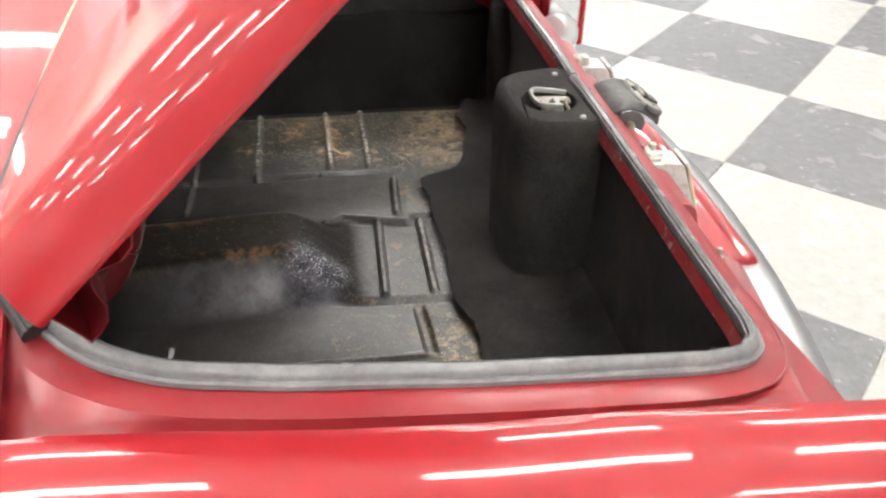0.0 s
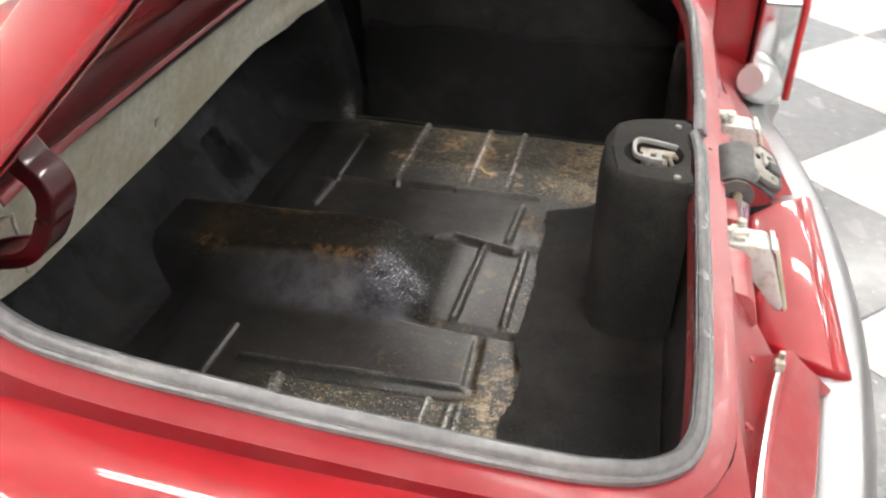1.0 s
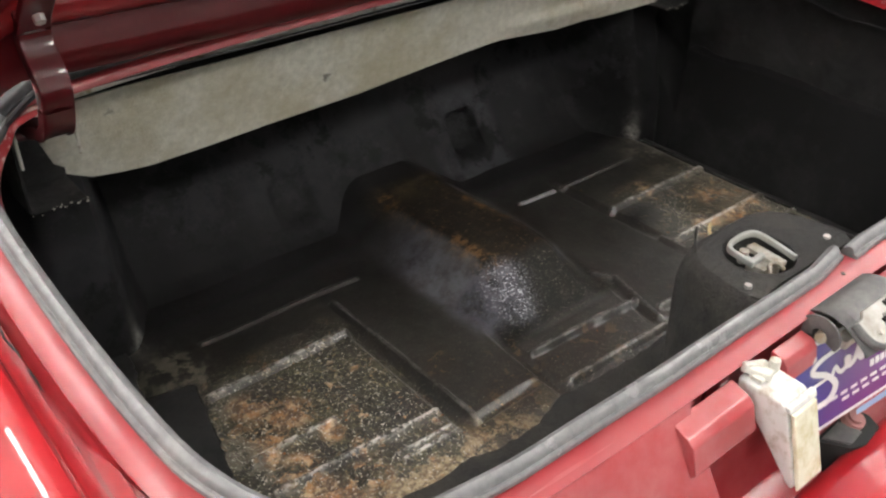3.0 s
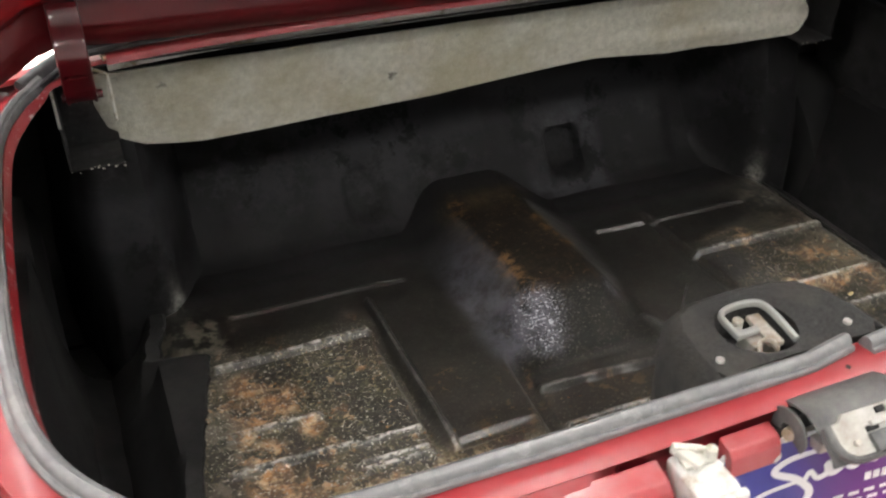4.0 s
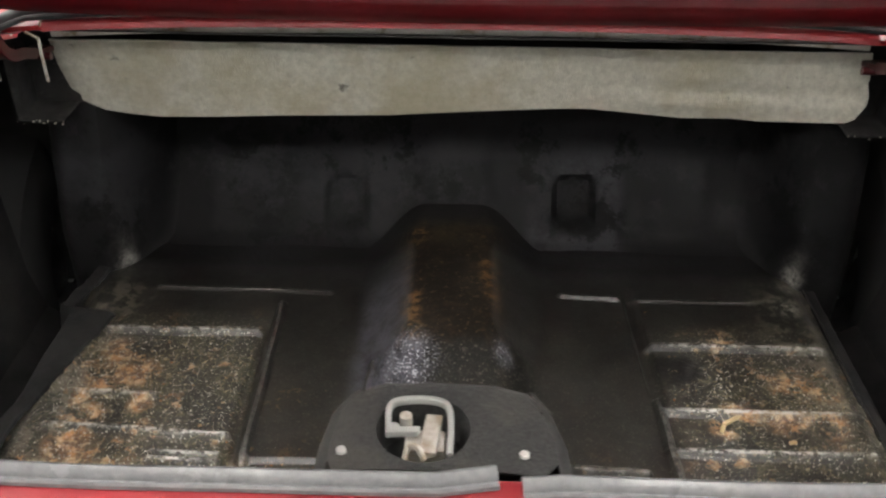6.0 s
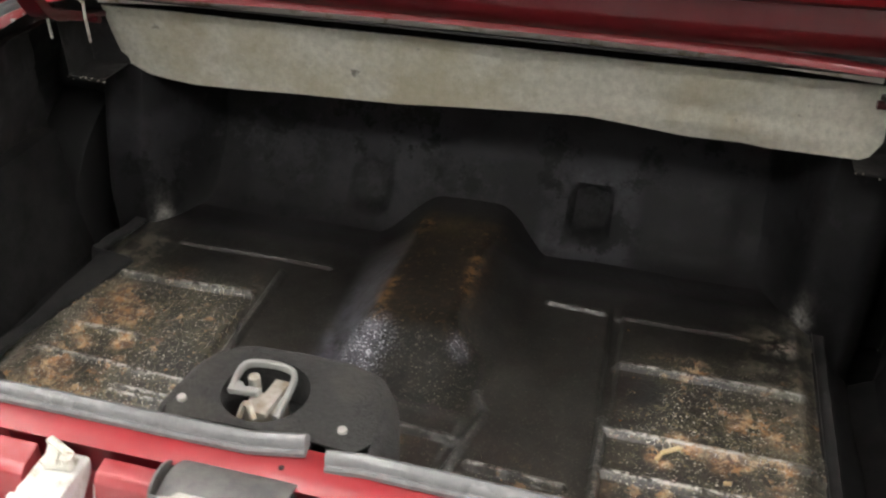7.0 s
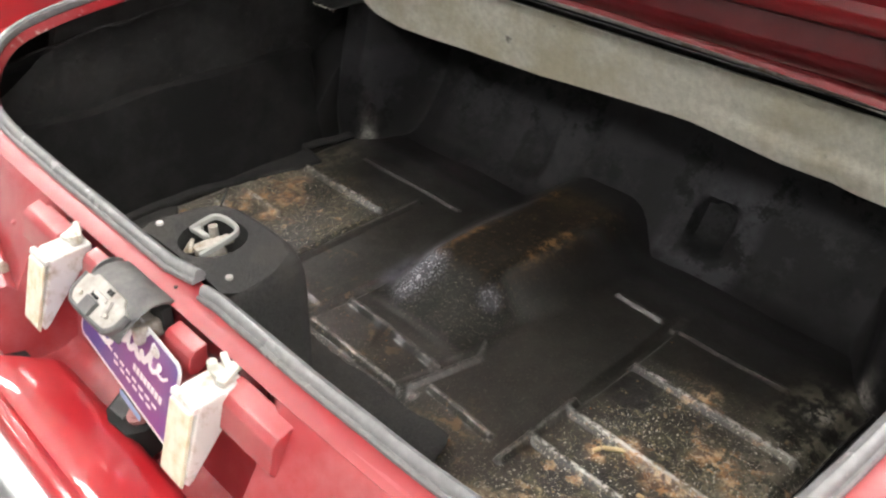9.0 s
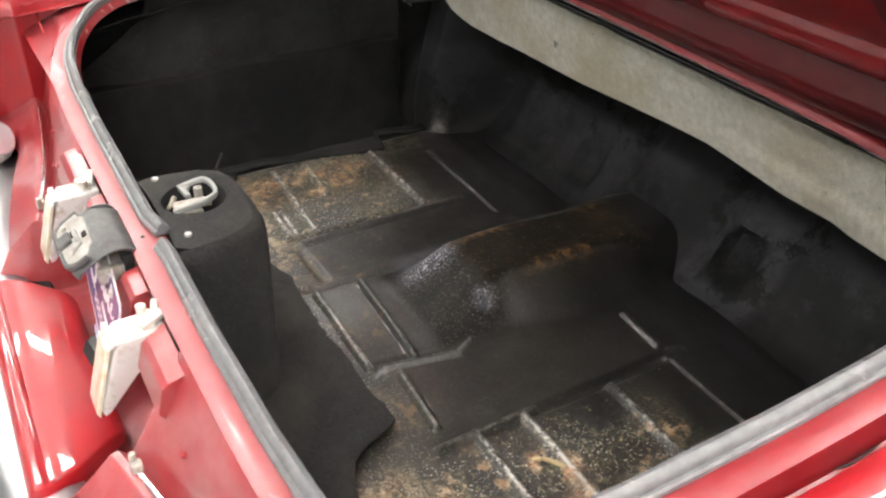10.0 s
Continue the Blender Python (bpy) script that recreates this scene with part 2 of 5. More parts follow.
# the hump's top and nose and the sweep up to the bulkhead are dull
face = times(PAN, span(PAN, py, 0.335, 0.37), inv(PAN, span(PAN, py, 0.46, 0.5)), inv(PAN, span(PAN, off, 0.1, 0.14)))
dull = plus(PAN, times(PAN, on_hump, inv(PAN, span(PAN, off, 0.055, 0.07))), span(PAN, py, 0.68, 0.74), face)
rough_range(PAN, plus(PAN, satin, times(PAN, dull, 0.8)), 0.32, 0.6)
shine = node(PAN, "ShaderNodeMapRange")
shine.inputs["To Min"].default_value, shine.inputs["To Max"].default_value = 0.9, 0.14
link(PAN, dull, shine.inputs["Value"])
link(PAN, plus(PAN, shine.outputs["Result"], times(PAN, nose, glint_specks, 0.9)), bsdf(PAN).inputs["Specular IOR Level"])
film = node(PAN, "ShaderNodeMapRange")
film.inputs["To Min"].default_value, film.inputs["To Max"].default_value = 0.6, 0.0
link(PAN, dull, film.inputs["Value"])
link(PAN, times(PAN, film.outputs["Result"], plus(PAN, times(PAN, noise_fac(PAN, 26, 4, 0.6, 0.36, 0.62), 0.6), 0.4)), bsdf(PAN).inputs["Coat Weight"])
grain = node(PAN, "ShaderNodeMapRange")
grain.inputs["To Min"].default_value, grain.inputs["To Max"].default_value = 0.36, 0.46
link(PAN, worn, grain.inputs["Value"])
link(PAN, grain.outputs["Result"], bsdf(PAN).inputs["Coat Roughness"])
bsdf(PAN).inputs["Coat IOR"].default_value = 1.5
flakes = times(PAN, noise_fac(PAN, 120, 3, 0.6, 0.4, 0.62), plus(PAN, times(PAN, worn, 0.8), nose, times(PAN, attr.outputs["Fac"], 0.35), 0.12))
bump(PAN, plus(PAN, times(PAN, noise_fac(PAN, 16, 4, 0.5, 0.2, 0.8), 0.15), times(PAN, flakes, 0.6), times(PAN, scab, 0.25)), 0.8, 0.0024)

WALL = mat("trunk_wall_paint", (0.022, 0.022, 0.024), 0.5)
link(WALL, mix(WALL, noise_fac(WALL, 6, 8, 0.65, 0.42, 0.62), (0.012, 0.012, 0.0125), (0.04, 0.039, 0.04)), bsdf(WALL).inputs["Base Color"])
rough_range(WALL, noise_fac(WALL, 12, 6, 0.6, 0.35, 0.65), 0.4, 0.65)
bump(WALL, noise_fac(WALL, 55, 7, 0.7, 0.2, 0.8), 0.5, 0.003)

# body red darkened as shade on the lid's inner frame, hinges and tail hollow
SHADED_RED = mat("shaded_red", (0.26, 0.008, 0.013), 0.34, coat=0.9)
link(SHADED_RED, mix(SHADED_RED, noise_fac(SHADED_RED, 12, 6, 0.6, 0.4, 0.7), (0.075, 0.003, 0.006), (0.105, 0.005, 0.009)), bsdf(SHADED_RED).inputs["Base Color"])
INNER = mat("deep_red_gloss", (0.17, 0.006, 0.01), 0.35, coat=1.0)
link(INNER, mix(INNER, noise_fac(INNER, 10, 6, 0.6, 0.4, 0.7), (0.24, 0.008, 0.012), (0.29, 0.013, 0.018)), bsdf(INNER).inputs["Base Color"])
bump(INNER, noise_fac(INNER, 60, 4, 0.6, 0, 1), 0.05, 0.001)
# duller copy of the red darkened for shade, for the inner frame
DULL_SHADED_RED = mat("dull_shaded_red", (0.13, 0.006, 0.011), 0.45, coat=0.45)
bsdf(DULL_SHADED_RED).inputs["Coat Roughness"].default_value = 0.16
bsdf(DULL_SHADED_RED).inputs["Specular IOR Level"].default_value = 0.25
link(DULL_SHADED_RED, mix(DULL_SHADED_RED, noise_fac(DULL_SHADED_RED, 12, 6, 0.6, 0.4, 0.7), (0.1, 0.004, 0.007), (0.14, 0.007, 0.011)), bsdf(DULL_SHADED_RED).inputs["Base Color"])
bump(DULL_SHADED_RED, noise_fac(DULL_SHADED_RED, 60, 4, 0.6, 0, 1), 0.08, 0.0015)
bump(SHADED_RED, noise_fac(SHADED_RED, 60, 4, 0.6, 0, 1), 0.08, 0.0015)

# bulkhead: the wall paint with grey primer sprayed round the pressed squares
BULK = mat("bulkhead_paint", (0.015, 0.015, 0.017), 0.5)
bx, by, bz = axes(BULK)


def square(cx, w):
    ax = calc(BULK, "ABSOLUTE", calc(BULK, "SUBTRACT", bx, cx))
    ax.node.inputs[0].links[0].from_node.use_clamp = False
    az = calc(BULK, "ABSOLUTE", calc(BULK, "SUBTRACT", bz, 0.512))
    az.node.inputs[0].links[0].from_node.use_clamp = False
    far = calc(BULK, "MAXIMUM", ax, az)
    return calc(BULK, "MULTIPLY", span(BULK, far, 0.036, 0.046), calc(BULK, "SUBTRACT", 1.0, span(BULK, far, w, w + 0.025)))


spray = calc(BULK, "MULTIPLY", calc(BULK, "ADD", square(0.21, 0.068), calc(BULK, "MULTIPLY", square(-0.181, 0.07), 0.4)), noise_fac(BULK, 11, 9, 0.75, 0.36, 0.56))
band = times(BULK, span(BULK, bz, 0.565, 0.585), inv(BULK, span(BULK, bz, 0.63, 0.66)), noise_fac(BULK, 5, 8, 0.7, 0.42, 0.58), 0.6)
bulk = mix(BULK, noise_fac(BULK, 5, 9, 0.7, 0.4, 0.66), (0.0105, 0.0105, 0.0111), (0.02, 0.0197, 0.0214))
bulk = mix(BULK, spray, bulk, (0.052, 0.052, 0.058))
bulk = mix(BULK, band, bulk, (0.042, 0.042, 0.047))
bulk = mix(BULK, noise_fac(BULK, 8, 10, 0.78, 0.52, 0.6), bulk, (0.031, 0.0307, 0.0333))
# darker towards the foot, outside the sprayed rings
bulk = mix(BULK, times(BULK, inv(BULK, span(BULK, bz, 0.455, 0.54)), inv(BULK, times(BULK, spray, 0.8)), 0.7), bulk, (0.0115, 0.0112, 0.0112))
bulk = mix(BULK, noise_fac(BULK, 9, 10, 0.78, 0.53, 0.58), bulk, (0.0075, 0.0075, 0.008))
for at, r1, k in (((-0.528, 0.70, 0.464), 0.03, 0.7), ((-0.525, 0.705, 0.495), 0.035, 0.16), ((0.552, 0.69, 0.462), 0.03, 0.8), ((0.55, 0.695, 0.495), 0.035, 0.16)):
    bulk = mix(BULK, times(BULK, near(BULK, at, 0.004, r1), noise_fac(BULK, 40, 9, 0.8, 0.4, 0.6), k), bulk, (0.38, 0.37, 0.34))
link(BULK, bulk, bsdf(BULK).inputs["Base Color"])
rough_range(BULK, noise_fac(BULK, 10, 6, 0.6, 0.35, 0.65), 0.55, 0.8)
bsdf(BULK).inputs["Specular IOR Level"].default_value = 0.25
bump(BULK, noise_fac(BULK, 40, 8, 0.75, 0.2, 0.8), 0.4, 0.002)

CARPET = mat("black_carpet", (0.016, 0.016, 0.017), 0.95)
pile = mix(CARPET, noise_fac(CARPET, 260, 3, 0.6, 0.35, 0.65), (0.02, 0.0198, 0.0195), (0.04, 0.039, 0.0375))
pile = mix(CARPET, calc(CARPET, "MULTIPLY", noise_fac(CARPET, 7, 9, 0.72, 0.46, 0.66), 0.65), pile, (0.075, 0.068, 0.056))
link(CARPET, pile, bsdf(CARPET).inputs["Base Color"])
bsdf(CARPET).inputs["Sheen Weight"].default_value = 0.08
bsdf(CARPET).inputs["Sheen Roughness"].default_value = 0.6
bsdf(CARPET).inputs["Specular IOR Level"].default_value = 0.15
bump(CARPET, plus(CARPET, times(CARPET, noise_fac(CARPET, 420, 3, 0.7, 0.2, 0.8), 0.35), times(CARPET, noise_fac(CARPET, 16, 6, 0.6, 0.2, 0.8), 0.65)), 0.7, 0.006)

LINING = mat("black_lining_board", (0.01, 0.01, 0.01), 0.9)
link(LINING, mix(LINING, noise_fac(LINING, 6, 9, 0.7, 0.45, 0.66), (0.02, 0.02, 0.0203), (0.038, 0.0375, 0.0367)), bsdf(LINING).inputs["Base Color"])
bsdf(LINING).inputs["Specular IOR Level"].default_value = 0.15
bump(LINING, noise_fac(LINING, 300, 3, 0.7, 0.2, 0.8), 0.4, 0.002)

# dusty underseal in the wells and corners
DUSTY = mat("dusty_underseal", (0.03, 0.03, 0.03), 0.7)
dusty = mix(DUSTY, noise_fac(DUSTY, 6, 10, 0.75, 0.4, 0.64), (0.018, 0.0178, 0.018), (0.044, 0.043, 0.042))
dusty = mix(DUSTY, noise_fac(DUSTY, 11, 10, 0.8, 0.58, 0.66), dusty, (0.06, 0.052, 0.042))
dusty = mix(DUSTY, noise_fac(DUSTY, 70, 9, 0.8, 0.62, 0.67), dusty, (0.18, 0.165, 0.14))
link(DUSTY, dusty, bsdf(DUSTY).inputs["Base Color"])
rough_range(DUSTY, noise_fac(DUSTY, 14, 8, 0.7, 0.35, 0.65), 0.35, 0.75)
bump(DUSTY, noise_fac(DUSTY, 22, 9, 0.78, 0.2, 0.8), 0.9, 0.008)

FELT = mat("stained_felt", (0.5, 0.48, 0.4), 0.95)
stain = noise_fac(FELT, 6, 8, 0.7, 0.47, 0.64)
felt = mix(FELT, noise_fac(FELT, 90, 5, 0.7, 0.3, 0.7), (0.5, 0.49, 0.42), (0.72, 0.705, 0.61))
felt = mix(FELT, calc(FELT, "MULTIPLY", stain, 0.6), felt, (0.4, 0.36, 0.22))
felt = mix(FELT, noise_fac(FELT, 19, 5, 0.6, 0.66, 0.72), felt, (0.2, 0.19, 0.16))
link(FELT, felt, bsdf(FELT).inputs["Base Color"])
bump(FELT, noise_fac(FELT, 240, 4, 0.7, 0.2, 0.8), 0.5, 0.002)

CREAM = mat("cream_paint", (0.62, 0.61, 0.55), 0.5)
link(CREAM, mix(CREAM, noise_fac(CREAM, 26, 8, 0.7, 0.52, 0.62), (0.64, 0.63, 0.57), (0.3, 0.25, 0.15)), bsdf(CREAM).inputs["Base Color"])

ZINC = mat("dirty_zinc", (0.5, 0.48, 0.43), 0.5, 0.35)
link(ZINC, mix(ZINC, noise_fac(ZINC, 45, 8, 0.7, 0.4, 0.65), (0.56, 0.55, 0.51), (0.3, 0.24, 0.16)), bsdf(ZINC).inputs["Base Color"])
bump(ZINC, noise_fac(ZINC, 130, 5, 0.7, 0.2, 0.8), 0.3, 0.001)

LAMP_SHELL = mat("lamp_housing", (0.72, 0.71, 0.68), 0.42, 0.25)
link(LAMP_SHELL, mix(LAMP_SHELL, noise_fac(LAMP_SHELL, 38, 8, 0.7, 0.5, 0.68), (0.74, 0.735, 0.71), (0.4, 0.34, 0.25)), bsdf(LAMP_SHELL).inputs["Base Color"])
LAMP_LENS = mat("yellowed_lens", (0.72, 0.68, 0.5), 0.2, coat=0.6)
link(LAMP_LENS, mix(LAMP_LENS, noise_fac(LAMP_LENS, 60, 4, 0.6, 0.45, 0.7), (0.76, 0.73, 0.58), (0.6, 0.53, 0.33)), bsdf(LAMP_LENS).inputs["Base Color"])

HOOD = mat("grey_plastic", (0.2, 0.2, 0.2), 0.5)
link(HOOD, mix(HOOD, noise_fac(HOOD, 30, 8, 0.7, 0.42, 0.7), (0.07, 0.07, 0.072), (0.16, 0.157, 0.15)), bsdf(HOOD).inputs["Base Color"])
HOOD_FACE = mat("worn_plastic", (0.4, 0.39, 0.37), 0.5)
link(HOOD_FACE, mix(HOOD_FACE, noise_fac(HOOD_FACE, 34, 8, 0.7, 0.4, 0.66), (0.46, 0.45, 0.43), (0.28, 0.26, 0.22)), bsdf(HOOD_FACE).inputs["Base Color"])

PLATE_BLUE = mat("plate_blue", (0.05, 0.045, 0.3), 0.3, coat=0.6)
px, py, pz = axes(PLATE_BLUE)
link(PLATE_BLUE, mix(PLATE_BLUE, calc(PLATE_BLUE, "MULTIPLY", span(PLATE_BLUE, px, -0.09, 0.03), calc(PLATE_BLUE, "SUBTRACT", 1.0, span(PLATE_BLUE, px, 0.08, 0.16))), (0.035, 0.035, 0.25), (0.13, 0.02, 0.2)), bsdf(PLATE_BLUE).inputs["Base Color"])
WHITE = mat("white_enamel", (0.8, 0.8, 0.8), 0.35)
PALE_BLUE = mat("pale_blue_enamel", (0.25, 0.38, 0.6), 0.35)
DARK = mat("dark_void", (0.014, 0.014, 0.014), 0.9)
SCREW = mat("bright_steel", (0.62, 0.61, 0.58), 0.35, 0.35)
LENS_RED = mat("red_lens", (0.42, 0.008, 0.01), 0.12, coat=0.8)
CLEAR_LENS = mat("clear_lens", (0.75, 0.77, 0.78), 0.12, 0.6)
FUEL_CAP = mat("pink_cap", (0.36, 0.16, 0.15), 0.45)
STEEL = mat("bare_steel", (0.42, 0.43, 0.41), 0.45, 0.45)
TYRE = mat("tyre_rubber", (0.025, 0.025, 0.025), 0.75)
CHIP = mat("wood_chip", (0.62, 0.5, 0.28), 0.8)
DRIP = mat("pale_sealer", (0.6, 0.57, 0.5), 0.25)
VINYL = mat("cream_vinyl", (0.68, 0.65, 0.55), 0.5)
bump(VINYL, noise_fac(VINYL, 220, 4, 0.6, 0.2, 0.8), 0.3, 0.001)

TAN = mat("tan_moulding", (0.55, 0.4, 0.28), 0.45)
link(TAN, mix(TAN, noise_fac(TAN, 20, 6, 0.6, 0.4, 0.65), (0.6, 0.46, 0.33), (0.42, 0.26, 0.17)), bsdf(TAN).inputs["Base Color"])

# vinyl floor tiles: marbled, waxed
def tile_mat(name, dark, light):
    m = mat(name, light, 0.2)
    c = mix(m, noise_fac(m, 26, 8, 0.7, 0.38, 0.66), dark, light)
    c = mix(m, noise_fac(m, 42, 5, 0.6, 0.64, 0.69), c, tuple(min(0.85, v * 1.6 + 0.12) for v in light))
    info = node(m, "ShaderNodeObjectInfo")
    c = mix(m, calc(m, "MULTIPLY", info.outputs["Random"], 0.12), c, tuple(v * 0.8 for v in dark))
    link(m, c, bsdf(m).inputs["Base Color"])
    rough_range(m, noise_fac(m, 8, 6, 0.6, 0.35, 0.65), 0.12, 0.3)
    return m


TILE_LIGHT = tile_mat("light_vinyl_tile", (0.47, 0.465, 0.445), (0.56, 0.555, 0.535))
TILE_DARK = tile_mat("dark_vinyl_tile", (0.19, 0.193, 0.2), (0.255, 0.258, 0.265))
GROUT = mat("tile_joint", (0.2, 0.2, 0.2), 0.8)
PLASTER = mat("white_wall_paint", (0.42, 0.42, 0.42), 0.7)
link(PLASTER, mix(PLASTER, noise_fac(PLASTER, 3, 6, 0.6, 0.35, 0.7), (0.7, 0.7, 0.7), (0.78, 0.78, 0.775)), bsdf(PLASTER).inputs["Base Color"])
GREY_WALL = mat("grey_wall_paint", (0.2, 0.2, 0.205), 0.7)
link(GREY_WALL, mix(GREY_WALL, noise_fac(GREY_WALL, 3, 6, 0.6, 0.35, 0.7), (0.17, 0.17, 0.175), (0.22, 0.22, 0.225)), bsdf(GREY_WALL).inputs["Base Color"])
CEILING = mat("ceiling_board", (0.86, 0.86, 0.85), 0.85)
bump(CEILING, noise_fac(CEILING, 60, 4, 0.6, 0.2, 0.8), 0.3, 0.003)
GLOW = mat("lamp_diffuser", (0.9, 0.9, 0.9), 0.5)
bsdf(GLOW).inputs["Emission Color"].default_value = (1.0, 0.97, 0.93, 1)
bsdf(GLOW).inputs["Emission Strength"].default_value = LAMP_GLOW
GLASS = mat("window_glass", (1, 1, 1), 0.0)
bsdf(GLASS).inputs["Transmission Weight"].default_value = 1.0
# glow of the backdrop added behind the unseen panes
BACKDROP_GLOW = mat("backdrop_glow", (0.8, 0.8, 0.8), 1.0)
bsdf(BACKDROP_GLOW).inputs["Emission Color"].default_value = (0.95, 0.97, 1.0, 1)
bsdf(BACKDROP_GLOW).inputs["Emission Strength"].default_value = 1.1

# ---- mesh helpers ----
def part(name, bm, material, parent=None, label="", smooth=True):
    """Links a bmesh as one mesh object under a thing or a part."""
    me = bpy.data.meshes.new(name)
    if smooth:
        for f in bm.faces:
            f.smooth = True
        for e in bm.edges:
            if len(e.link_faces) == 2 and e.calc_face_angle(0.0) > 0.7:
                e.smooth = False
    bm.normal_update()
    bm.to_mesh(me)
    bm.free()
    me.materials.append(material)
    ob = new(name, me)
    if parent:
        ob.parent = parent
    if label:
        ob["label"] = label
    if smooth and len(me.polygons) < 2500:
        ob.modifiers.new("weighted_normal", "WEIGHTED_NORMAL").keep_sharp = True
    return ob


def empty(name, x=0, y=0, z=0):
    ob = new(name)
    ob.empty_display_size = 0.1
    ob.location = (x, y, z)
    return ob


def sheet(rows, thick=0.0, close=False):
    """A surface through rows of points, given thickness on its back."""
    bm = bmesh.new()
    vs = [[bm.verts.new(p) for p in r] for r in rows]
    for a, b in zip(vs[:-1], vs[1:]):
        n = len(a)
        for i in range(n if close else n - 1):
            j = (i + 1) % n
            bm.faces.new((a[i], a[j], b[j], b[i]))
    bmesh.ops.recalc_face_normals(bm, faces=bm.faces)
    if thick:
        bmesh.ops.solidify(bm, geom=bm.faces[:], thickness=thick)
        bmesh.ops.recalc_face_normals(bm, faces=bm.faces)
    return bm


def smooth_path(points, n=8, closed=False):
    """Catmull-Rom through the points."""
    p = [Vector(q) for q in points]
    out, m = [], len(p)
    for i in range(m if closed else m - 1):
        a, b, c, d = ((p[(i + k) % m] if closed else p[min(max(i + k, 0), m - 1)]) for k in (-1, 0, 1, 2))
        for k in range(n):
            t = k / n
            out.append(0.5 * (2 * b + (c - a) * t + (2 * a - 5 * b + 4 * c - d) * t * t + (3 * b - a - 3 * c + d) * t ** 3))
    if not closed:
        out.append(p[-1])
    return out


def sweep(path, profile, up=(0, 0, 1), closed=False, scale=None):
    """A closed profile of (side, up) points carried along a path, with end caps."""
    bm = bmesh.new()
    n, rings = len(path), []
    for i, p in enumerate(path):
        a = path[(i - 1) % n] if closed else path[max(i - 1, 0)]
        b = path[(i + 1) % n] if closed else path[min(i + 1, n - 1)]
        t = (Vector(b) - Vector(a)).normalized()
        s = t.cross(Vector(up)).normalized()
        u = s.cross(t).normalized()
        k = scale(i / (n - 1)) if scale else 1.0
        rings.append([bm.verts.new(Vector(p) + s * x * k + u * z * k) for x, z in profile])
    for i in range(n if closed else n - 1):
        a, b = rings[i], rings[(i + 1) % n]
        for j in range(len(profile)):
            k = (j + 1) % len(profile)
            bm.faces.new((a[j], a[k], b[k], b[j]))
    if not closed:
        bm.faces.new(rings[0][::-1])
        bm.faces.new(rings[-1])
    bmesh.ops.recalc_face_normals(bm, faces=bm.faces)
    return bm


def circle(r, n=10, squash=1.0):
    return [(r * math.cos(2 * math.pi * i / n), squash * r * math.sin(2 * math.pi * i / n)) for i in range(n)]


def block(size, centre=(0, 0, 0), bevel=0.002, turn=None, segs=2):
    """A bevelled block, turned by a matrix about its own centre."""
    bm = bmesh.new()
    bmesh.ops.create_cube(bm, size=1.0)
    bmesh.ops.scale(bm, vec=size, verts=bm.verts)
    if bevel:
        bmesh.ops.bevel(bm, geom=bm.edges[:], offset=bevel, segments=segs, profile=0.5, affect="EDGES")
    m = Matrix.Translation(centre) @ (turn.to_4x4() if turn else Matrix())
    bmesh.ops.transform(bm, matrix=m, verts=bm.verts)
    return bm


def prism(outline, lo, hi, axis="x", bevel=0.0, segs=2):
    """An outline in the two other axes, drawn out along one axis from lo to hi."""
    def at(u, v, w):
        return {"x": (w, u, v), "y": (u, w, v), "z": (u, v, w)}[axis]
    bm = bmesh.new()
    a = [bm.verts.new(at(u, v, lo)) for u, v in outline]
    b = [bm.verts.new(at(u, v, hi)) for u, v in outline]
    bm.faces.new(a)
    bm.faces.new(b[::-1])
    for i in range(len(a)):
        j = (i + 1) % len(a)
        bm.faces.new((a[i], b[i], b[j], a[j]))
    bmesh.ops.recalc_face_normals(bm, faces=bm.faces)
    if bevel:
        bmesh.ops.bevel(bm, geom=bm.edges[:], offset=bevel, segments=segs, profile=0.5, affect="EDGES", clamp_overlap=True)
    return bm


def disc(r, h, at, axis=(0, 0, 1), n=16, bevel=0.0008):
    bm = bmesh.new()
    bmesh.ops.create_cone(bm, cap_ends=True, segments=n, radius1=r, radius2=r * 0.93, depth=h)
    turn = Vector((0, 0, 1)).rotation_difference(Vector(axis)).to_matrix().to_4x4()
    bmesh.ops.transform(bm, matrix=Matrix.Translation(at) @ turn, verts=bm.verts)
    return bm


def join(*bms):
    """Several bmeshes as one."""
    out = bmesh.new()
    for b in bms:
        me = bpy.data.meshes.new("tmp")
        b.to_mesh(me)
        b.free()
        out.from_mesh(me)
        bpy.data.meshes.remove(me)
    return out


def step(a, b, v):
    t = min(max((v - a) / (b - a), 0.0), 1.0)
    return t * t * (3 - 2 * t)


def roundrect(w, h, r, n=5):
    pts = []
    for cx, cy, a0 in ((w / 2 - r, h / 2 - r, 0), (-w / 2 + r, h / 2 - r, 90), (-w / 2 + r, -h / 2 + r, 180), (w / 2 - r, -h / 2 + r, 270)):
        for i in range(n + 1):
            a = radians(a0 + 90 * i / n)
            pts.append((cx + r * math.cos(a), cy + r * math.sin(a)))
    return pts

# ---- the showroom ----
ROOM_X, ROOM_Y = (-11.0, 11.0), (-8.0, 17.0)
MID_Y = (ROOM_Y[0] + ROOM_Y[1]) / 2
TILE, TILE_TURN = 0.61, radians(-44.3)
TILE_AT = (1.49, -1.255)
DARK_PARITY = 0

floor = part("floor", block((ROOM_X[1] - ROOM_X[0] + 0.4, ROOM_Y[1] - ROOM_Y[0] + 0.4, 0.2), (0, MID_Y, GROUND - 0.106), 0), GROUT)
tagged(floor, "chequered grey and white vinyl tile showroom floor", "floor", kind="structure")


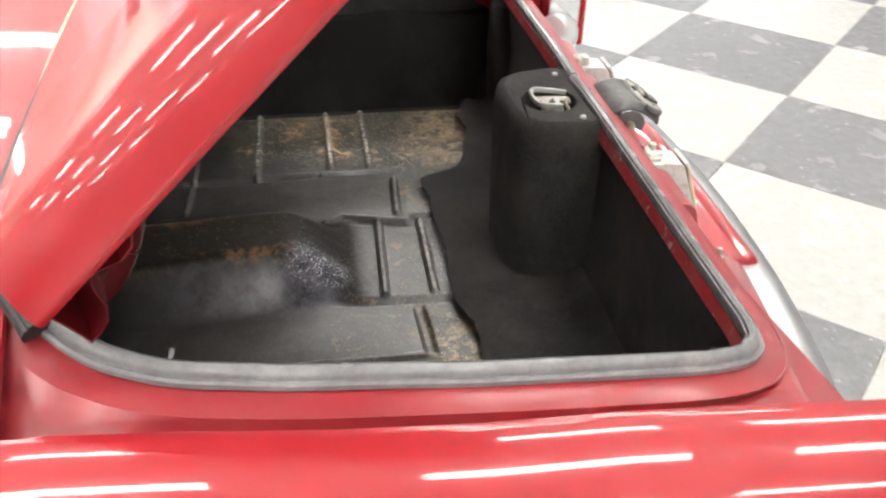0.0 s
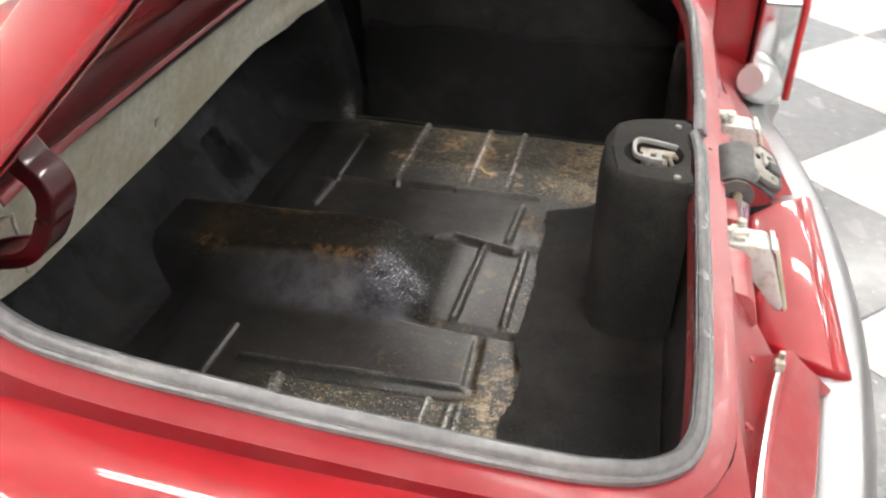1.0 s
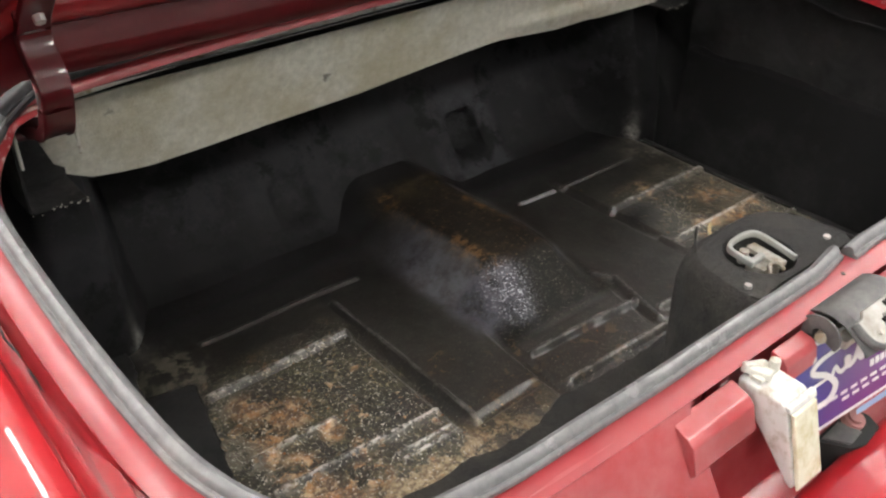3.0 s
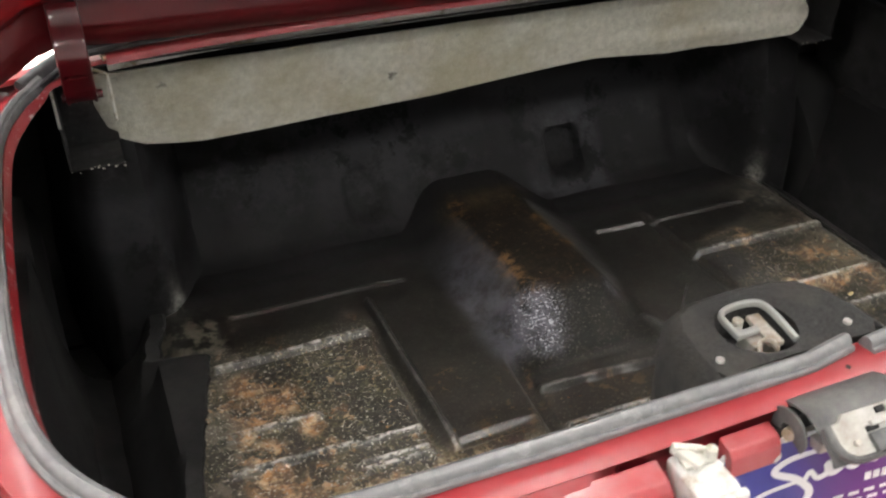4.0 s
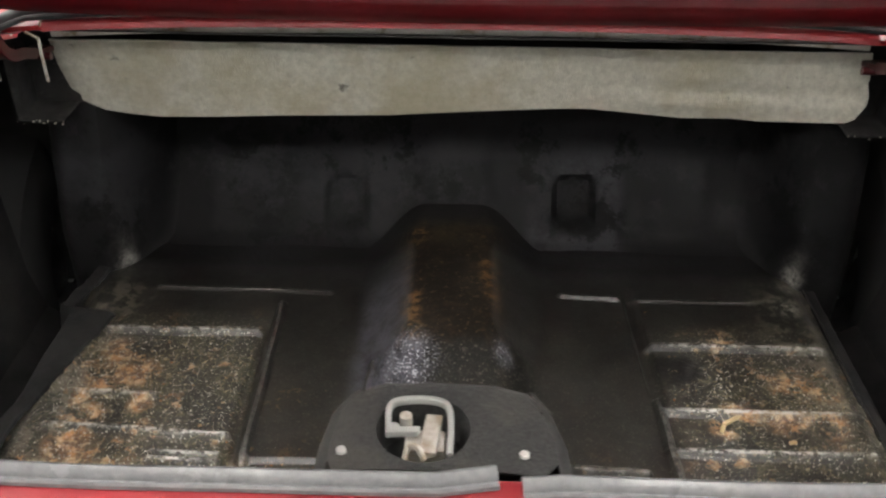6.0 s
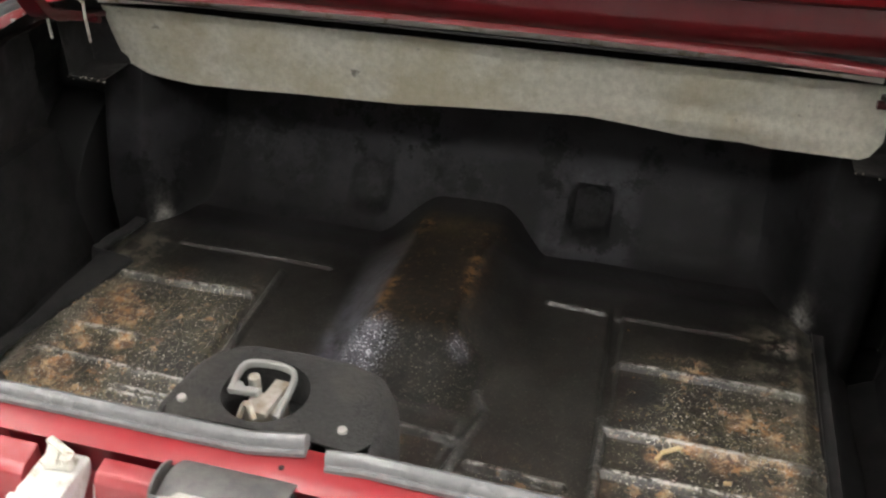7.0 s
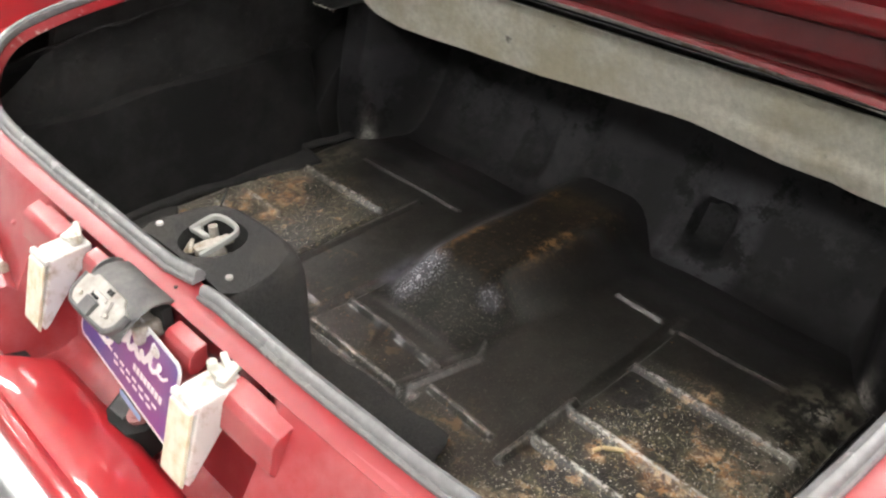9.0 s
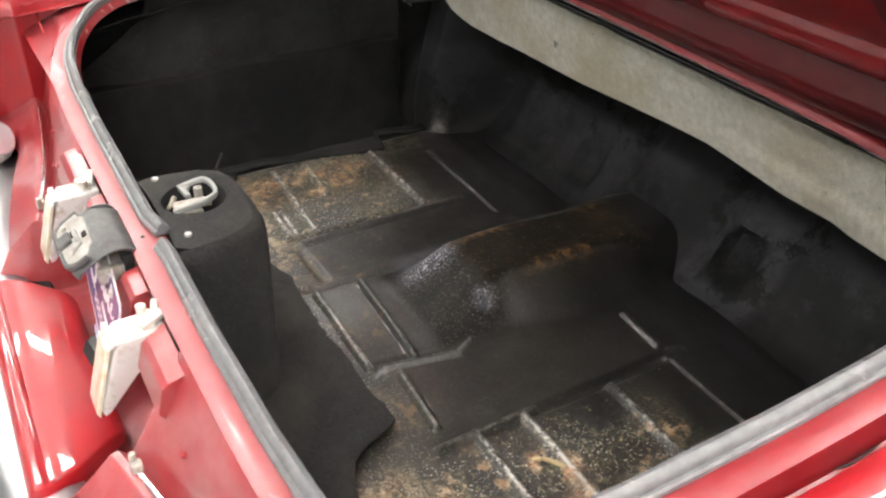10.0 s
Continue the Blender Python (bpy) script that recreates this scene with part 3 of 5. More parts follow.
def wall_block(name, size, at, label, paint=PLASTER):
    return tagged(part(name, block(size, at, 0.004), paint), label, "wall", kind="structure")


mid_z = (CEIL + GROUND) / 2
wall_block("wall_north", (22.4, 0.2, CEIL - GROUND), (0, ROOM_Y[1] + 0.1, mid_z), "plain white painted showroom wall")
wall_block("wall_south", (22.4, 0.2, CEIL - GROUND), (0, ROOM_Y[0] - 0.1, mid_z), "plain white painted showroom wall")
# unseen east shopfront, added to brighten reflections: low sill, header, piers, tall panes and a glowing backdrop
# outside
SILL, HEAD = 0.45, 3.5
east = wall_block("wall_east", (0.2, 25.0, SILL - GROUND), (ROOM_X[1] + 0.1, MID_Y, (SILL + GROUND) / 2), "white shopfront wall with tall windows, added out of view")
part("header", block((0.2, 25.0, CEIL - HEAD), (ROOM_X[1] + 0.1, MID_Y, (CEIL + HEAD) / 2), 0.004), PLASTER, east)
for i in range(8):
    y = ROOM_Y[0] + 0.15 + i * (24.7 / 7)
    part("pier", block((0.2, 0.3, HEAD - SILL - 0.004), (ROOM_X[1] + 0.1, y, (HEAD + SILL) / 2), 0.004), PLASTER, east)
    if i < 7:
        win = part("added_window", block((0.012, 24.7 / 7 - 0.31, HEAD - SILL - 0.01), (0, 0, 0), 0), GLASS)
        win.location = (ROOM_X[1] + 0.1, y + 24.7 / 14, (HEAD + SILL) / 2)
        win.visible_shadow = False
        tagged(win, "tall clear pane of the added shopfront", "window", kind="structure")
tagged(part("backdrop", block((0.05, 40.0, 8.0), (ROOM_X[1] + 6.0, MID_Y, 3.9), 0), BACKDROP_GLOW), "glowing backdrop added outside the unseen shopfront", "sky", kind="structure")
# unseen wall, made grey to darken what the left fender reflects
wall_block("wall_west", (0.2, 25.0, CEIL - GROUND), (ROOM_X[0] - 0.1, MID_Y, mid_z), "plain grey painted showroom wall", GREY_WALL)
tagged(part("ceiling", block((22.4, 25.4, 0.15), (0, MID_Y, CEIL + 0.077), 0), CEILING), "plain white board ceiling with lamps", "ceiling", kind="structure")


def ceiling_light():
    ob = empty("ceiling_light", 0, 0, CEIL)
    part("housing", block((0.3, 1.26, 0.04), (0, 0, -0.021), 0.006), LAMP_SHELL, ob, "slim white enamelled batten")
    for x in (-0.085, 0.085):
        tube = sweep([(x, -0.6, -0.07), (x, 0.0, -0.07), (x, 0.6, -0.07)], [(a * 1.0, b) for a, b in circle(0.05, 10, 0.5)])
        part("tube", tube, GLOW, ob, "glowing white diffuser over a tube")
        for y in (-0.607, 0.607):
            part("socket", block((0.11, 0.012, 0.056), (x, y, -0.062), 0.003), LAMP_SHELL, ob)
    return tagged(ob, "twin-tube white fluorescent fixture glowing on the ceiling", "ceiling light", "ceiling lights in rows")


first = ceiling_light()
first.location = (LAMP_X[0], LAMP_Y[0], CEIL)
for lx in LAMP_X:
    for ly in LAMP_Y:
        if (lx, ly) != (LAMP_X[0], LAMP_Y[0]):
            copy_thing(first, pose(lx, ly, CEIL))

# ---- the car: rear end with its trunk lid up; all in the car's own frame, x to its right, y forward ----
CX = 0.015
car = tagged(empty("car", CX, 0, GROUND), "red classic car with its trunk lid raised", "car")


def P(name, bm, material, parent=None, label="", smooth=True):
    """A part of the car, given in heights over the room's zero."""
    if parent is None or parent is car:
        bmesh.ops.translate(bm, vec=(0, 0, -GROUND), verts=bm.verts)
        return part(name, bm, material, car, label, smooth)
    bmesh.ops.translate(bm, vec=(0, 0, -GROUND), verts=bm.verts)
    return part(name, bm, material, parent, label, smooth)


def rim_side(y):
    """Height of the opening's rim along the sides."""
    return 0.772 + 0.028 * step(0.05, 0.3, y) + 0.03 * step(0.3, 0.66, y)


# the rim of the opening, one half from the middle of the tail round to the front
HALF = [(0.0, 0.0, 0.703), (0.3, 0.0, 0.702), (0.48, 0.003, 0.704), (0.575, 0.012, 0.716), (0.642, 0.042, 0.742), (0.682, 0.095, 0.768),
        (0.697, 0.18, 0.785), (0.702, 0.33, 0.8), (0.7, 0.47, 0.812), (0.69, 0.56, 0.824), (0.655, 0.62, 0.838), (0.59, 0.652, 0.85), (0.3, 0.673, 0.864), (0.0, 0.68, 0.868)]
RIM = smooth_path([(-x, y, z) for x, y, z in HALF[::-1]] + HALF[1:], 6)


def rim_out(d, dz, lo=0, hi=None):
    """The rim moved outwards in plan by d and up by dz."""
    pts = RIM[lo:hi]
    out = []
    for i, p in enumerate(pts):
        t = pts[min(i + 1, len(pts) - 1)] - pts[max(i - 1, 0)]
        n = Vector((t.y, -t.x, 0))
        if n.length > 0:
            n.normalize()
        k = Vector((p.x, p.y - 0.33, 0))
        if n.dot(k) < 0:
            n = -n
        out.append(p + n * d + Vector((0, 0, dz)))
    return out


# flange round the opening: inner lip, flat, and the outer edge of the gutter
def lip(p, dz):
    return Vector((p.x, p.y, p.z + dz * (1 - 0.85 * step(0.58, 0.66, p.y))))


lip_rows = [[lip(p, dz) for p in rim_out(d, 0, 12, -12)] for d, dz in ((-0.012, -0.019), (-0.0105, -0.011), (-0.008, -0.004))]
P("rim_lip", sheet(lip_rows, 0.0012), CHIPPED, car, "chipped red inner lip of the opening")
P("rim_flange", sheet([lip_rows[2]] + [rim_out(d, dz, 12, -12) for d, dz in ((0.012, -0.004), (0.024, -0.006), (0.034, -0.009))], 0.0015), FLANGE, car, "dusty red painted flange round the opening")

# quarter panels with their tops, gutters and squared rear ends
def quarter(s):
    rows = []
    ys = [-0.125, -0.08, -0.03, 0.02, 0.08, 0.14, 0.22, 0.32, 0.42, 0.52, 0.6, 0.68, 0.78, 0.9, 1.05, 1.2]
    for y in ys:
        z = 0.779 + 0.022 * step(-0.1, 0.3, y) + 0.03 * step(0.3, 0.66, y) + 0.05 * step(0.7, 1.2, y)
        inner = [(0.728, z - 0.03), (0.742, z - 0.036), (0.756, z - 0.034), (0.762, z - 0.014), (0.764, z + 0.002)]
        top = [(0.768, z + 0.009), (0.779, z + 0.012), (0.80, z + 0.008), (0.832, z - 0.006), (0.86, z - 0.035), (0.879, z - 0.085), (0.89, z - 0.16), (0.893, 0.52), (0.885, 0.42), (0.866, 0.33), (0.84, 0.27)]
        rows.append([(s * x, y, h) for x, h in inner + top])
    return sheet(rows, 0.0012 * s)


def quarter_end(s):
    """The fin-like rear end that stands behind the tail panel, open towards the lamp."""
    loop = [(0.745, 0.5), (0.746, 0.58), (0.748, 0.66), (0.75, 0.735), (0.752, 0.757), (0.756, 0.77), (0.762, 0.779), (0.772, 0.785), (0.79, 0.788), (0.825, 0.778), (0.862, 0.745), (0.882, 0.68), (0.89, 0.6), (0.892, 0.5)]
    rows = []
    # the inner face steps out along an upright crease
    for y, k, inset in ((0.03, 0.0, 0.004), (0.0, 0.0, 0.004), (-0.035, 0.0, 0.003), (-0.044, 0.0, -0.004), (-0.052, 0.0, -0.005), (-0.062, 0.0, 0.0), (-0.1, 0.0, 0.0), (-0.122, -0.002, 0.0), (-0.128, -0.006, 0.0)):
        rows.append([(s * (x + (inset - k if x < 0.753 else 0)), y + (0.06 * (z - 0.76) if y > -0.01 else 0), z + k - (0.02 * step(0.0, 0.03, y) if z > 0.7 else 0)) for x, z in loop])
    return sheet(rows, 0.0025)


def gutter(s):
    """Drain channel between the rim and the fender, filling the corners."""
    half = [p for p in rim_out(0.034, -0.0086) if p.x * s > 0.5]
    if half[0].y < half[-1].y:
        half = half[::-1]
    rows, n = [], len(half)
    for i, p in enumerate(half):
        v = i / (n - 1)
        y = 0.76 - 0.80 * v
        z = 0.779 + 0.022 * step(-0.1, 0.3, y) + 0.03 * step(0.3, 0.66, y) - 0.034
        q = Vector((s * 0.742, y, z))
        if v > 0.86:
            q.z = min(q.z, p.z + 0.03 * (1 - v) / 0.14 + 0.015)
        m = p.lerp(q, 0.5) + Vector((0, 0, 0.001))
        rows.append([p, p.lerp(m, 0.5), m, q, q + Vector((s * 0.035, -0.08 * step(0.8, 1.0, v), -0.012))])
    return sheet(rows, 0.0012)


for s in (-1, 1):
    P("gutter", gutter(s), FLANGE, car)
    P("quarter_panel", quarter(s), RED, car, "glossy red painted steel fender panel")
    P("quarter_end", quarter_end(s), RED, car)
    P("quarter_cap", prism([(s * x, z) for x, z in ((0.694, 0.5), (0.695, 0.70), (0.701, 0.717), (0.72, 0.732), (0.757, 0.751), (0.79, 0.765), (0.82, 0.76), (0.86, 0.725), (0.885, 0.6), (0.887, 0.5))], -0.012, -0.009, "y"), RED, car)
    # inner wall of the trunk behind the quarter panel
    wall_prof = lambda y: smooth_path([(x, y, z) for x, z in ((0.705, rim_side(max(y, 0.05)) - 0.06), (0.74, rim_side(max(y, 0.05)) - 0.075), (0.80, 0.65), (0.815, 0.5), (0.8, 0.33), (0.76, 0.29))], 5)
    P("side_wall", sheet([[(s * (p.x + 0.016 * noise.noise(Vector((p.y * 11, p.z * 11, 3 + s))) + 0.006 * noise.noise(Vector((p.y * 30, p.z * 30, 8 + s)))), p.y, p.z) for p in wall_prof(y)] for y in np.linspace(-0.02, 0.86, 40)], 0.002), DUSTY, car, "crumpled dark lining on the inner side of the trunk")

# ---- taillights in chrome housings ----
def taillight(s):
    ob = P("taillight", prism([(0.688, 0.5), (0.688, 0.712), (0.70, 0.736), (0.757, 0.764), (0.8, 0.778), (0.868, 0.742), (0.892, 0.66), (0.895, 0.5)], -0.132, -0.205, "y", 0.006), CHROME, car, "chrome taillight housing")
    bmesh_lens = prism([(0.694, 0.507), (0.694, 0.708), (0.705, 0.731), (0.757, 0.757), (0.8, 0.771), (0.86, 0.738), (0.884, 0.66), (0.887, 0.507)], -0.2055, -0.222, "y", 0.007)
    lens = P("lens", bmesh_lens, LENS_RED, ob, "dark red ribbed lens")
    if s < 0:
        for o in (ob, lens):
            o.data.transform(Matrix.Diagonal((-1, 1, 1, 1)))
            o.data.flip_normals()
    return ob


for s in (-1, 1):
    taillight(s)
    P("reversing_lamp", sweep(smooth_path([(s * 0.632, -0.128, 0.572), (s * 0.66, -0.15, 0.556), (s * 0.695, -0.178, 0.532)], 8), circle(0.03, 14), scale=lambda t: 0.55 + 0.9 * math.sin(math.pi * (0.15 + 0.7 * t))), CLEAR_LENS, car, "small clear reversing lamp")

# ---- tail panel: flat lip, sloping face, rail and ledge down to the bumper ----
def rail_y(x):
    """The rail draws in towards the sides, as the bumper does."""
    return float(np.interp(abs(x), (0.2, 0.26, 0.3, 0.36, 0.43, 0.5, 0.6, 0.69, 0.76), (-0.125, -0.115, -0.106, -0.093, -0.08, -0.07, -0.058, -0.05, -0.046)))


def bumper_y(x):
    return -0.185 + 0.132 * (min(abs(x), 0.62) / 0.8) ** 2 - 0.045 * step(0.64, 0.8, abs(x))


def tail_profile(x):
    """Points (y, z) of the tail's face from the rim down to the ledge; the middle holds the hollow for the plate."""
    k = 1 - step(0.235, 0.265, abs(x))          # 1 in the middle
    back = float(np.interp(abs(x), (0.3, 0.48, 0.575, 0.642, 0.7), (0.0, 0.003, 0.012, 0.036, 0.05)))      # follows the rim round the corner
    lift = float(np.interp(abs(x), (0.3, 0.48, 0.575, 0.642, 0.7), (0.0, 0.002, 0.013, 0.034, 0.045)))
    face = [(-0.006 + back, 0.697 + lift), (-0.026 + 0.006 * k + back, 0.695 + lift), (-0.034 + 0.0105 * k + back, 0.690 + lift + 0.002 * k), (-0.044 + 0.018 * k + back, 0.676 + lift - 0.012 * k)]
    r, b = rail_y(x), bumper_y(x)
    outer = [(-0.044 + back + (r + 0.0575 - back) * 0.55, 0.676 + lift - (0.09 + lift) * 0.55), (r + 0.0135, 0.586), (r + 0.0085, 0.579), (r + 0.0045, 0.586), (r - 0.0015, 0.592), (r - 0.0095, 0.591), (r - 0.017, 0.584), (0.45 * r + 0.55 * b, 0.571), (b + 0.007, 0.556), (b + 0.001, 0.53)]
    inner = [(-0.036, 0.63), (-0.042, 0.58), (-0.046, 0.53), (-0.054, 0.494), (-0.08, 0.482), (-0.12, 0.484), (-0.14, 0.492), (-0.165, 0.5), (-0.2, 0.505), (-0.21, 0.495)]
    return face + [(a[0] * (1 - k) + b[0] * k, a[1] * (1 - k) + b[1] * k) for a, b in zip(outer, inner)]


xs = sorted({round(v, 4) for v in np.linspace(-0.752, 0.752, 51)} | {-0.265, -0.25, -0.235, 0.235, 0.25, 0.265})
tail = P("tail_panel", sheet([[(x, y, z) for y, z in tail_profile(x)] for x in xs], 0.0015), JAMB, car, "pinkish red painted tail panel under the lid")

# ---- trunk floor: one pressed sheet with beads, hump and dents ----
FLOOR = 0.433
BEADS = [  # x0, y0, x1, y1, half width, height
    (-0.506, 0.53, -0.283, 0.532, 0.0058, 0.0085), (-0.517, 0.391, -0.4, 0.389, 0.0058, 0.0085), (-0.522, 0.328, -0.396, 0.323, 0.005, 0.0075),
    (-0.396, 0.322, -0.282, 0.317, 0.005, 0.0075), (-0.37, 0.273, -0.286, 0.271, 0.005, 0.0075), (-0.37, 0.287, -0.286, 0.285, 0.004, 0.005),
    (-0.46, 0.643, -0.19, 0.638, 0.004, 0.003),
    (0.296, 0.52, 0.552, 0.516, 0.0058, 0.0085), (0.289, 0.381, 0.556, 0.38, 0.0058, 0.0085), (0.289, 0.308, 0.545, 0.307, 0.0058, 0.0085),
    (0.285, 0.636, 0.474, 0.633, 0.004, 0.003), (0.178, 0.642, 0.262, 0.637, 0.005, 0.005),
    (-0.27, 0.27, -0.13, 0.275, 0.008, -0.006), (-0.10, 0.322, 0.112, 0.312, 0.0058, 0.0085), (-0.10, 0.245, 0.104, 0.241, 0.0058, 0.0085),
    (0.135, 0.276, 0.253, 0.268, 0.0058, 0.0085), (0.11, 0.262, 0.135, 0.372, 0.0055, 0.006), (0.135, 0.372, 0.116, 0.405, 0.005, 0.005),
    (-0.252, 0.27, -0.258, 0.60, 0.0058, 0.0085), (0.292, 0.25, 0.288, 0.40, 0.0058, 0.0085), (0.29, 0.40, 0.283, 0.66, 0.009, -0.01),
    (-0.124, 0.19, -0.112, 0.40, 0.008, -0.009), (0.122, 0.2, 0.122, 0.255, 0.008, -0.01), (-0.271, 0.25, -0.275, 0.55, 0.007, -0.007),
    (0.096, 0.25, 0.116, 0.366, 0.006, -0.004),
]


def pan_height(x, y):
    up, down = 0.0, 0.0
    for x0, y0, x1, y1, w, h in BEADS:
        dx, dy = x1 - x0, y1 - y0
        u = min(max(((x - x0) * dx + (y - y0) * dy) / (dx * dx + dy * dy), 0), 1)
        d = math.hypot(x - x0 - u * dx, y - y0 - u * dy)
        if d < w * 1.5:
            lift = h * (1 - step(w * 0.45, w * 1.5, d)) * (1.0 if h > 0 else min(1.0, 0.15 + 5 * u * (1 - u)))
            up, down = max(up, lift), min(down, lift)
    z = up + down
    # the hump over the axle: flat top, rounded end
    tail_end = step(0.345, 0.472, y + 0.12 * max(0.0, abs(x - 0.004) - 0.03))
    half = 0.106 + 0.044 * step(0.36, 0.6, y)
    hx = abs(x - 0.004)
    hump = (0.066 - 0.016 * step(0.5, 0.8, y)) * tail_end * (1 - step(0.045, half, hx))
    hump *= 1 + 0.05 * noise.noise(Vector((x * 9, y * 9, 3.0)))
    z += hump
    # sunken rear half and soft dents
    z += 0.0025 * noise.noise(Vector((x * 7, y * 7, 0.5))) + 0.0003 * noise.noise(Vector((x * 38, y * 38, 1.5)))
    # sweep up into the front wall
    z += 0.004 * step(0.72, 0.76, y)
    # rolled-down edges to the side wells
    z -= 0.012 * (step(0.545, 0.575, -x) + step(0.545, 0.57, x))
    return FLOOR + z


nx, ny = 434, 328
pan_rows = [[(x, y, pan_height(x, y)) for x in np.linspace(-0.574, 0.573, nx)] for y in np.linspace(-0.012, 0.87, ny)]
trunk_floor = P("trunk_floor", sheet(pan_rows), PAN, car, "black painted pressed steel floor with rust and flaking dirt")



def bead_top(x, y):
    """How near a point is to the crest of a raised bead."""
    w = 0.0
    for x0, y0, x1, y1, hw, h in BEADS:
        if h > 0:
            dx, dy = x1 - x0, y1 - y0
            u = min(max(((x - x0) * dx + (y - y0) * dy) / (dx * dx + dy * dy), 0), 1)
            w = max(w, 1 - step(hw * 0.2, hw * 0.85, math.hypot(x - x0 - u * dx, y - y0 - u * dy)))
    return w


bead_crest = trunk_floor.data.attributes.new("bead_crest", "FLOAT", "POINT")
bead_crest.data.foreach_set("value", [bead_top(v.co.x, v.co.y) for v in trunk_floor.data.vertices])

# side wells
for s, x0 in ((-1, 0.574), (1, 0.573)):
    P("side_well", sheet([[(s * (x0 + a), y, z + 0.01 * noise.noise(Vector((a * 9, y * 6, s * 4)))) for a, z in ((0.0, 0.424), (0.004, 0.41), (0.012, 0.37), (0.02, 0.32), (0.04, 0.287), (0.09, 0.278), (0.16, 0.285), (0.235, 0.31))] for y in np.linspace(-0.03, 0.86, 14)], 0.0015), DUSTY, car, "deep black well beside the trunk floor")

# ---- front bulkhead behind the seat, with pressed squares ----
BULK_LINE = smooth_path([(0.0, y, z) for y, z in ((0.725, 0.4305), (0.75, 0.432), (0.772, 0.437), (0.792, 0.445), (0.812, 0.458), (0.828, 0.474), (0.842, 0.494), (0.87, 0.537), (0.9, 0.59), (0.925, 0.65), (0.945, 0.72), (0.955, 0.79), (0.957, 0.83))], 5)
SQUARES = ((0.21, 0.494, 1.0), (-0.181, 0.487, 0.4))


def bulkhead_push(x, z):
    """How far the bulkhead stands out towards the trunk."""
    d = 0.0
    for cx, cz, k in SQUARES:
        ax, az = abs(x - cx), abs(z - cz)
        d += 0.009 * k * (1 - step(0.06, 0.11, ax)) * (1 - step(0.045, 0.08, az))
        d -= 0.024 * k * (1 - step(0.03, 0.042, max(ax, az) * 0.6 + 0.4 * math.hypot(ax, az)))
        d -= 0.006 * k * (1 - step(0.006, 0.012, math.hypot(x - cx - 0.085, z - cz + 0.045)))
    # a bracket over the hump, a faint pressed panel beside each square, soft dents
    d += 0.012 * (1 - step(0.022, 0.05, abs(x - 0.005) - 0.25 * (0.62 - z))) * (1 - step(0.592, 0.612, z)) * step(0.47, 0.52, z)
    for cx in (0.375, -0.36):
        d += 0.006 * (1 - step(0.05, 0.08, abs(x - cx))) * (1 - step(0.04, 0.07, abs(z - 0.5)))
    d += 0.008 * (1 - step(0.008, 0.025, abs(z - 0.585 - 0.03 * math.sin(7 * x)))) * step(0.08, 0.16, abs(x))
    d += 0.004 * noise.noise(Vector((x * 9, z * 9, 7.0))) + 0.002 * noise.noise(Vector((x * 25, z * 25, 9.0)))
    return d * step(0.434, 0.46, z)


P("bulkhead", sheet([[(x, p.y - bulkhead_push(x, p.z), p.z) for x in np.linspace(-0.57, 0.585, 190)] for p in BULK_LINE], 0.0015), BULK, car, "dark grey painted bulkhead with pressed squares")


def column_y(a, z):
    """Plan of the rounded column where the bulkhead turns into the wheel housing; a is the distance from the middle."""
    line = min(BULK_LINE, key=lambda p: abs(p.z - z)).y if z > 0.432 else 0.76
    front = 0.688 + 0.06 * step(0.45, 0.8, z)
    y = line + 0.006 + (front - line - 0.006) * step(0.475, 0.555, a)
    return y + 0.19 * step(0.605, 0.70, a) ** 1.5


for s in (-1, 1):
    P("corner_column", sheet([[(s * a + 0.006, column_y(a, z) + 0.006 * noise.noise(Vector((a * 16, z * 9, s * 3))), z) for a in np.linspace(0.475, 0.72, 36)] for z in np.linspace(0.27, 0.83, 44)], 0.0015), BULK, car, "rounded dark column beside the bulkhead")
for s in (-1, 1):
    # wheel housing swelling into the trunk from the side
    rows = []
    for v in np.linspace(0.0, 1.0, 30):
        y = 0.52 + 0.35 * v
        r = math.sin(min(1.0, v * 1.15) * math.pi / 2) ** 0.7
        rows.append([(s * (0.815 - 0.085 * r * math.cos(a) ** 0.6 + 0.012 * noise.noise(Vector((y * 14, a * 2, s)))), y, 0.27 + 0.25 * r * math.sin(a) + 0.008 * noise.noise(Vector((y * 16, a * 3, s + 5)))) for a in np.linspace(0.0, 1.5, 24)])
    P("wheel_housing", sheet(rows, 0.002), DUSTY, car, "dark wheel housing")

    # dusty inner panel, with an opening behind its slanted rear edge, and the lamp's rounded bucket
    rows = []
    for y in np.concatenate((np.linspace(-0.02, 0.165, 14), np.linspace(0.17, 0.2, 9), np.linspace(0.22, 0.72, 26))):
        slant, full = 0.608 + 0.66 * (y - 0.03), rim_side(y) - 0.032
        top = slant + (full - slant) * step(0.17, 0.2, y)
        rows.append([(s * (0.74 + 0.012 * noise.noise(Vector((y * 12, z * 12, 2 + s))) + 0.005 * noise.noise(Vector((y * 40, z * 40, 5))) + 0.012 * (1 - step(0.0, 0.012, top - z)) * (y < 0.19)), y, z) for z in np.linspace(0.34, top, 30)])
    P("corner_panel", sheet(rows, 0.002), DUSTY, car, "dusty dark inner panel with a slanted edge")
    P("lamp_bucket", sweep([(s * 0.56, 0.0, z) for z in (0.44, 0.47, 0.52, 0.57, 0.62, 0.645, 0.66)], circle(0.036, 14, 0.9), up=(0, 1, 0), scale=lambda t: 0.8 + 0.2 * math.sin(3.0 * t)), DUSTY, car, "black rounded lamp bucket")

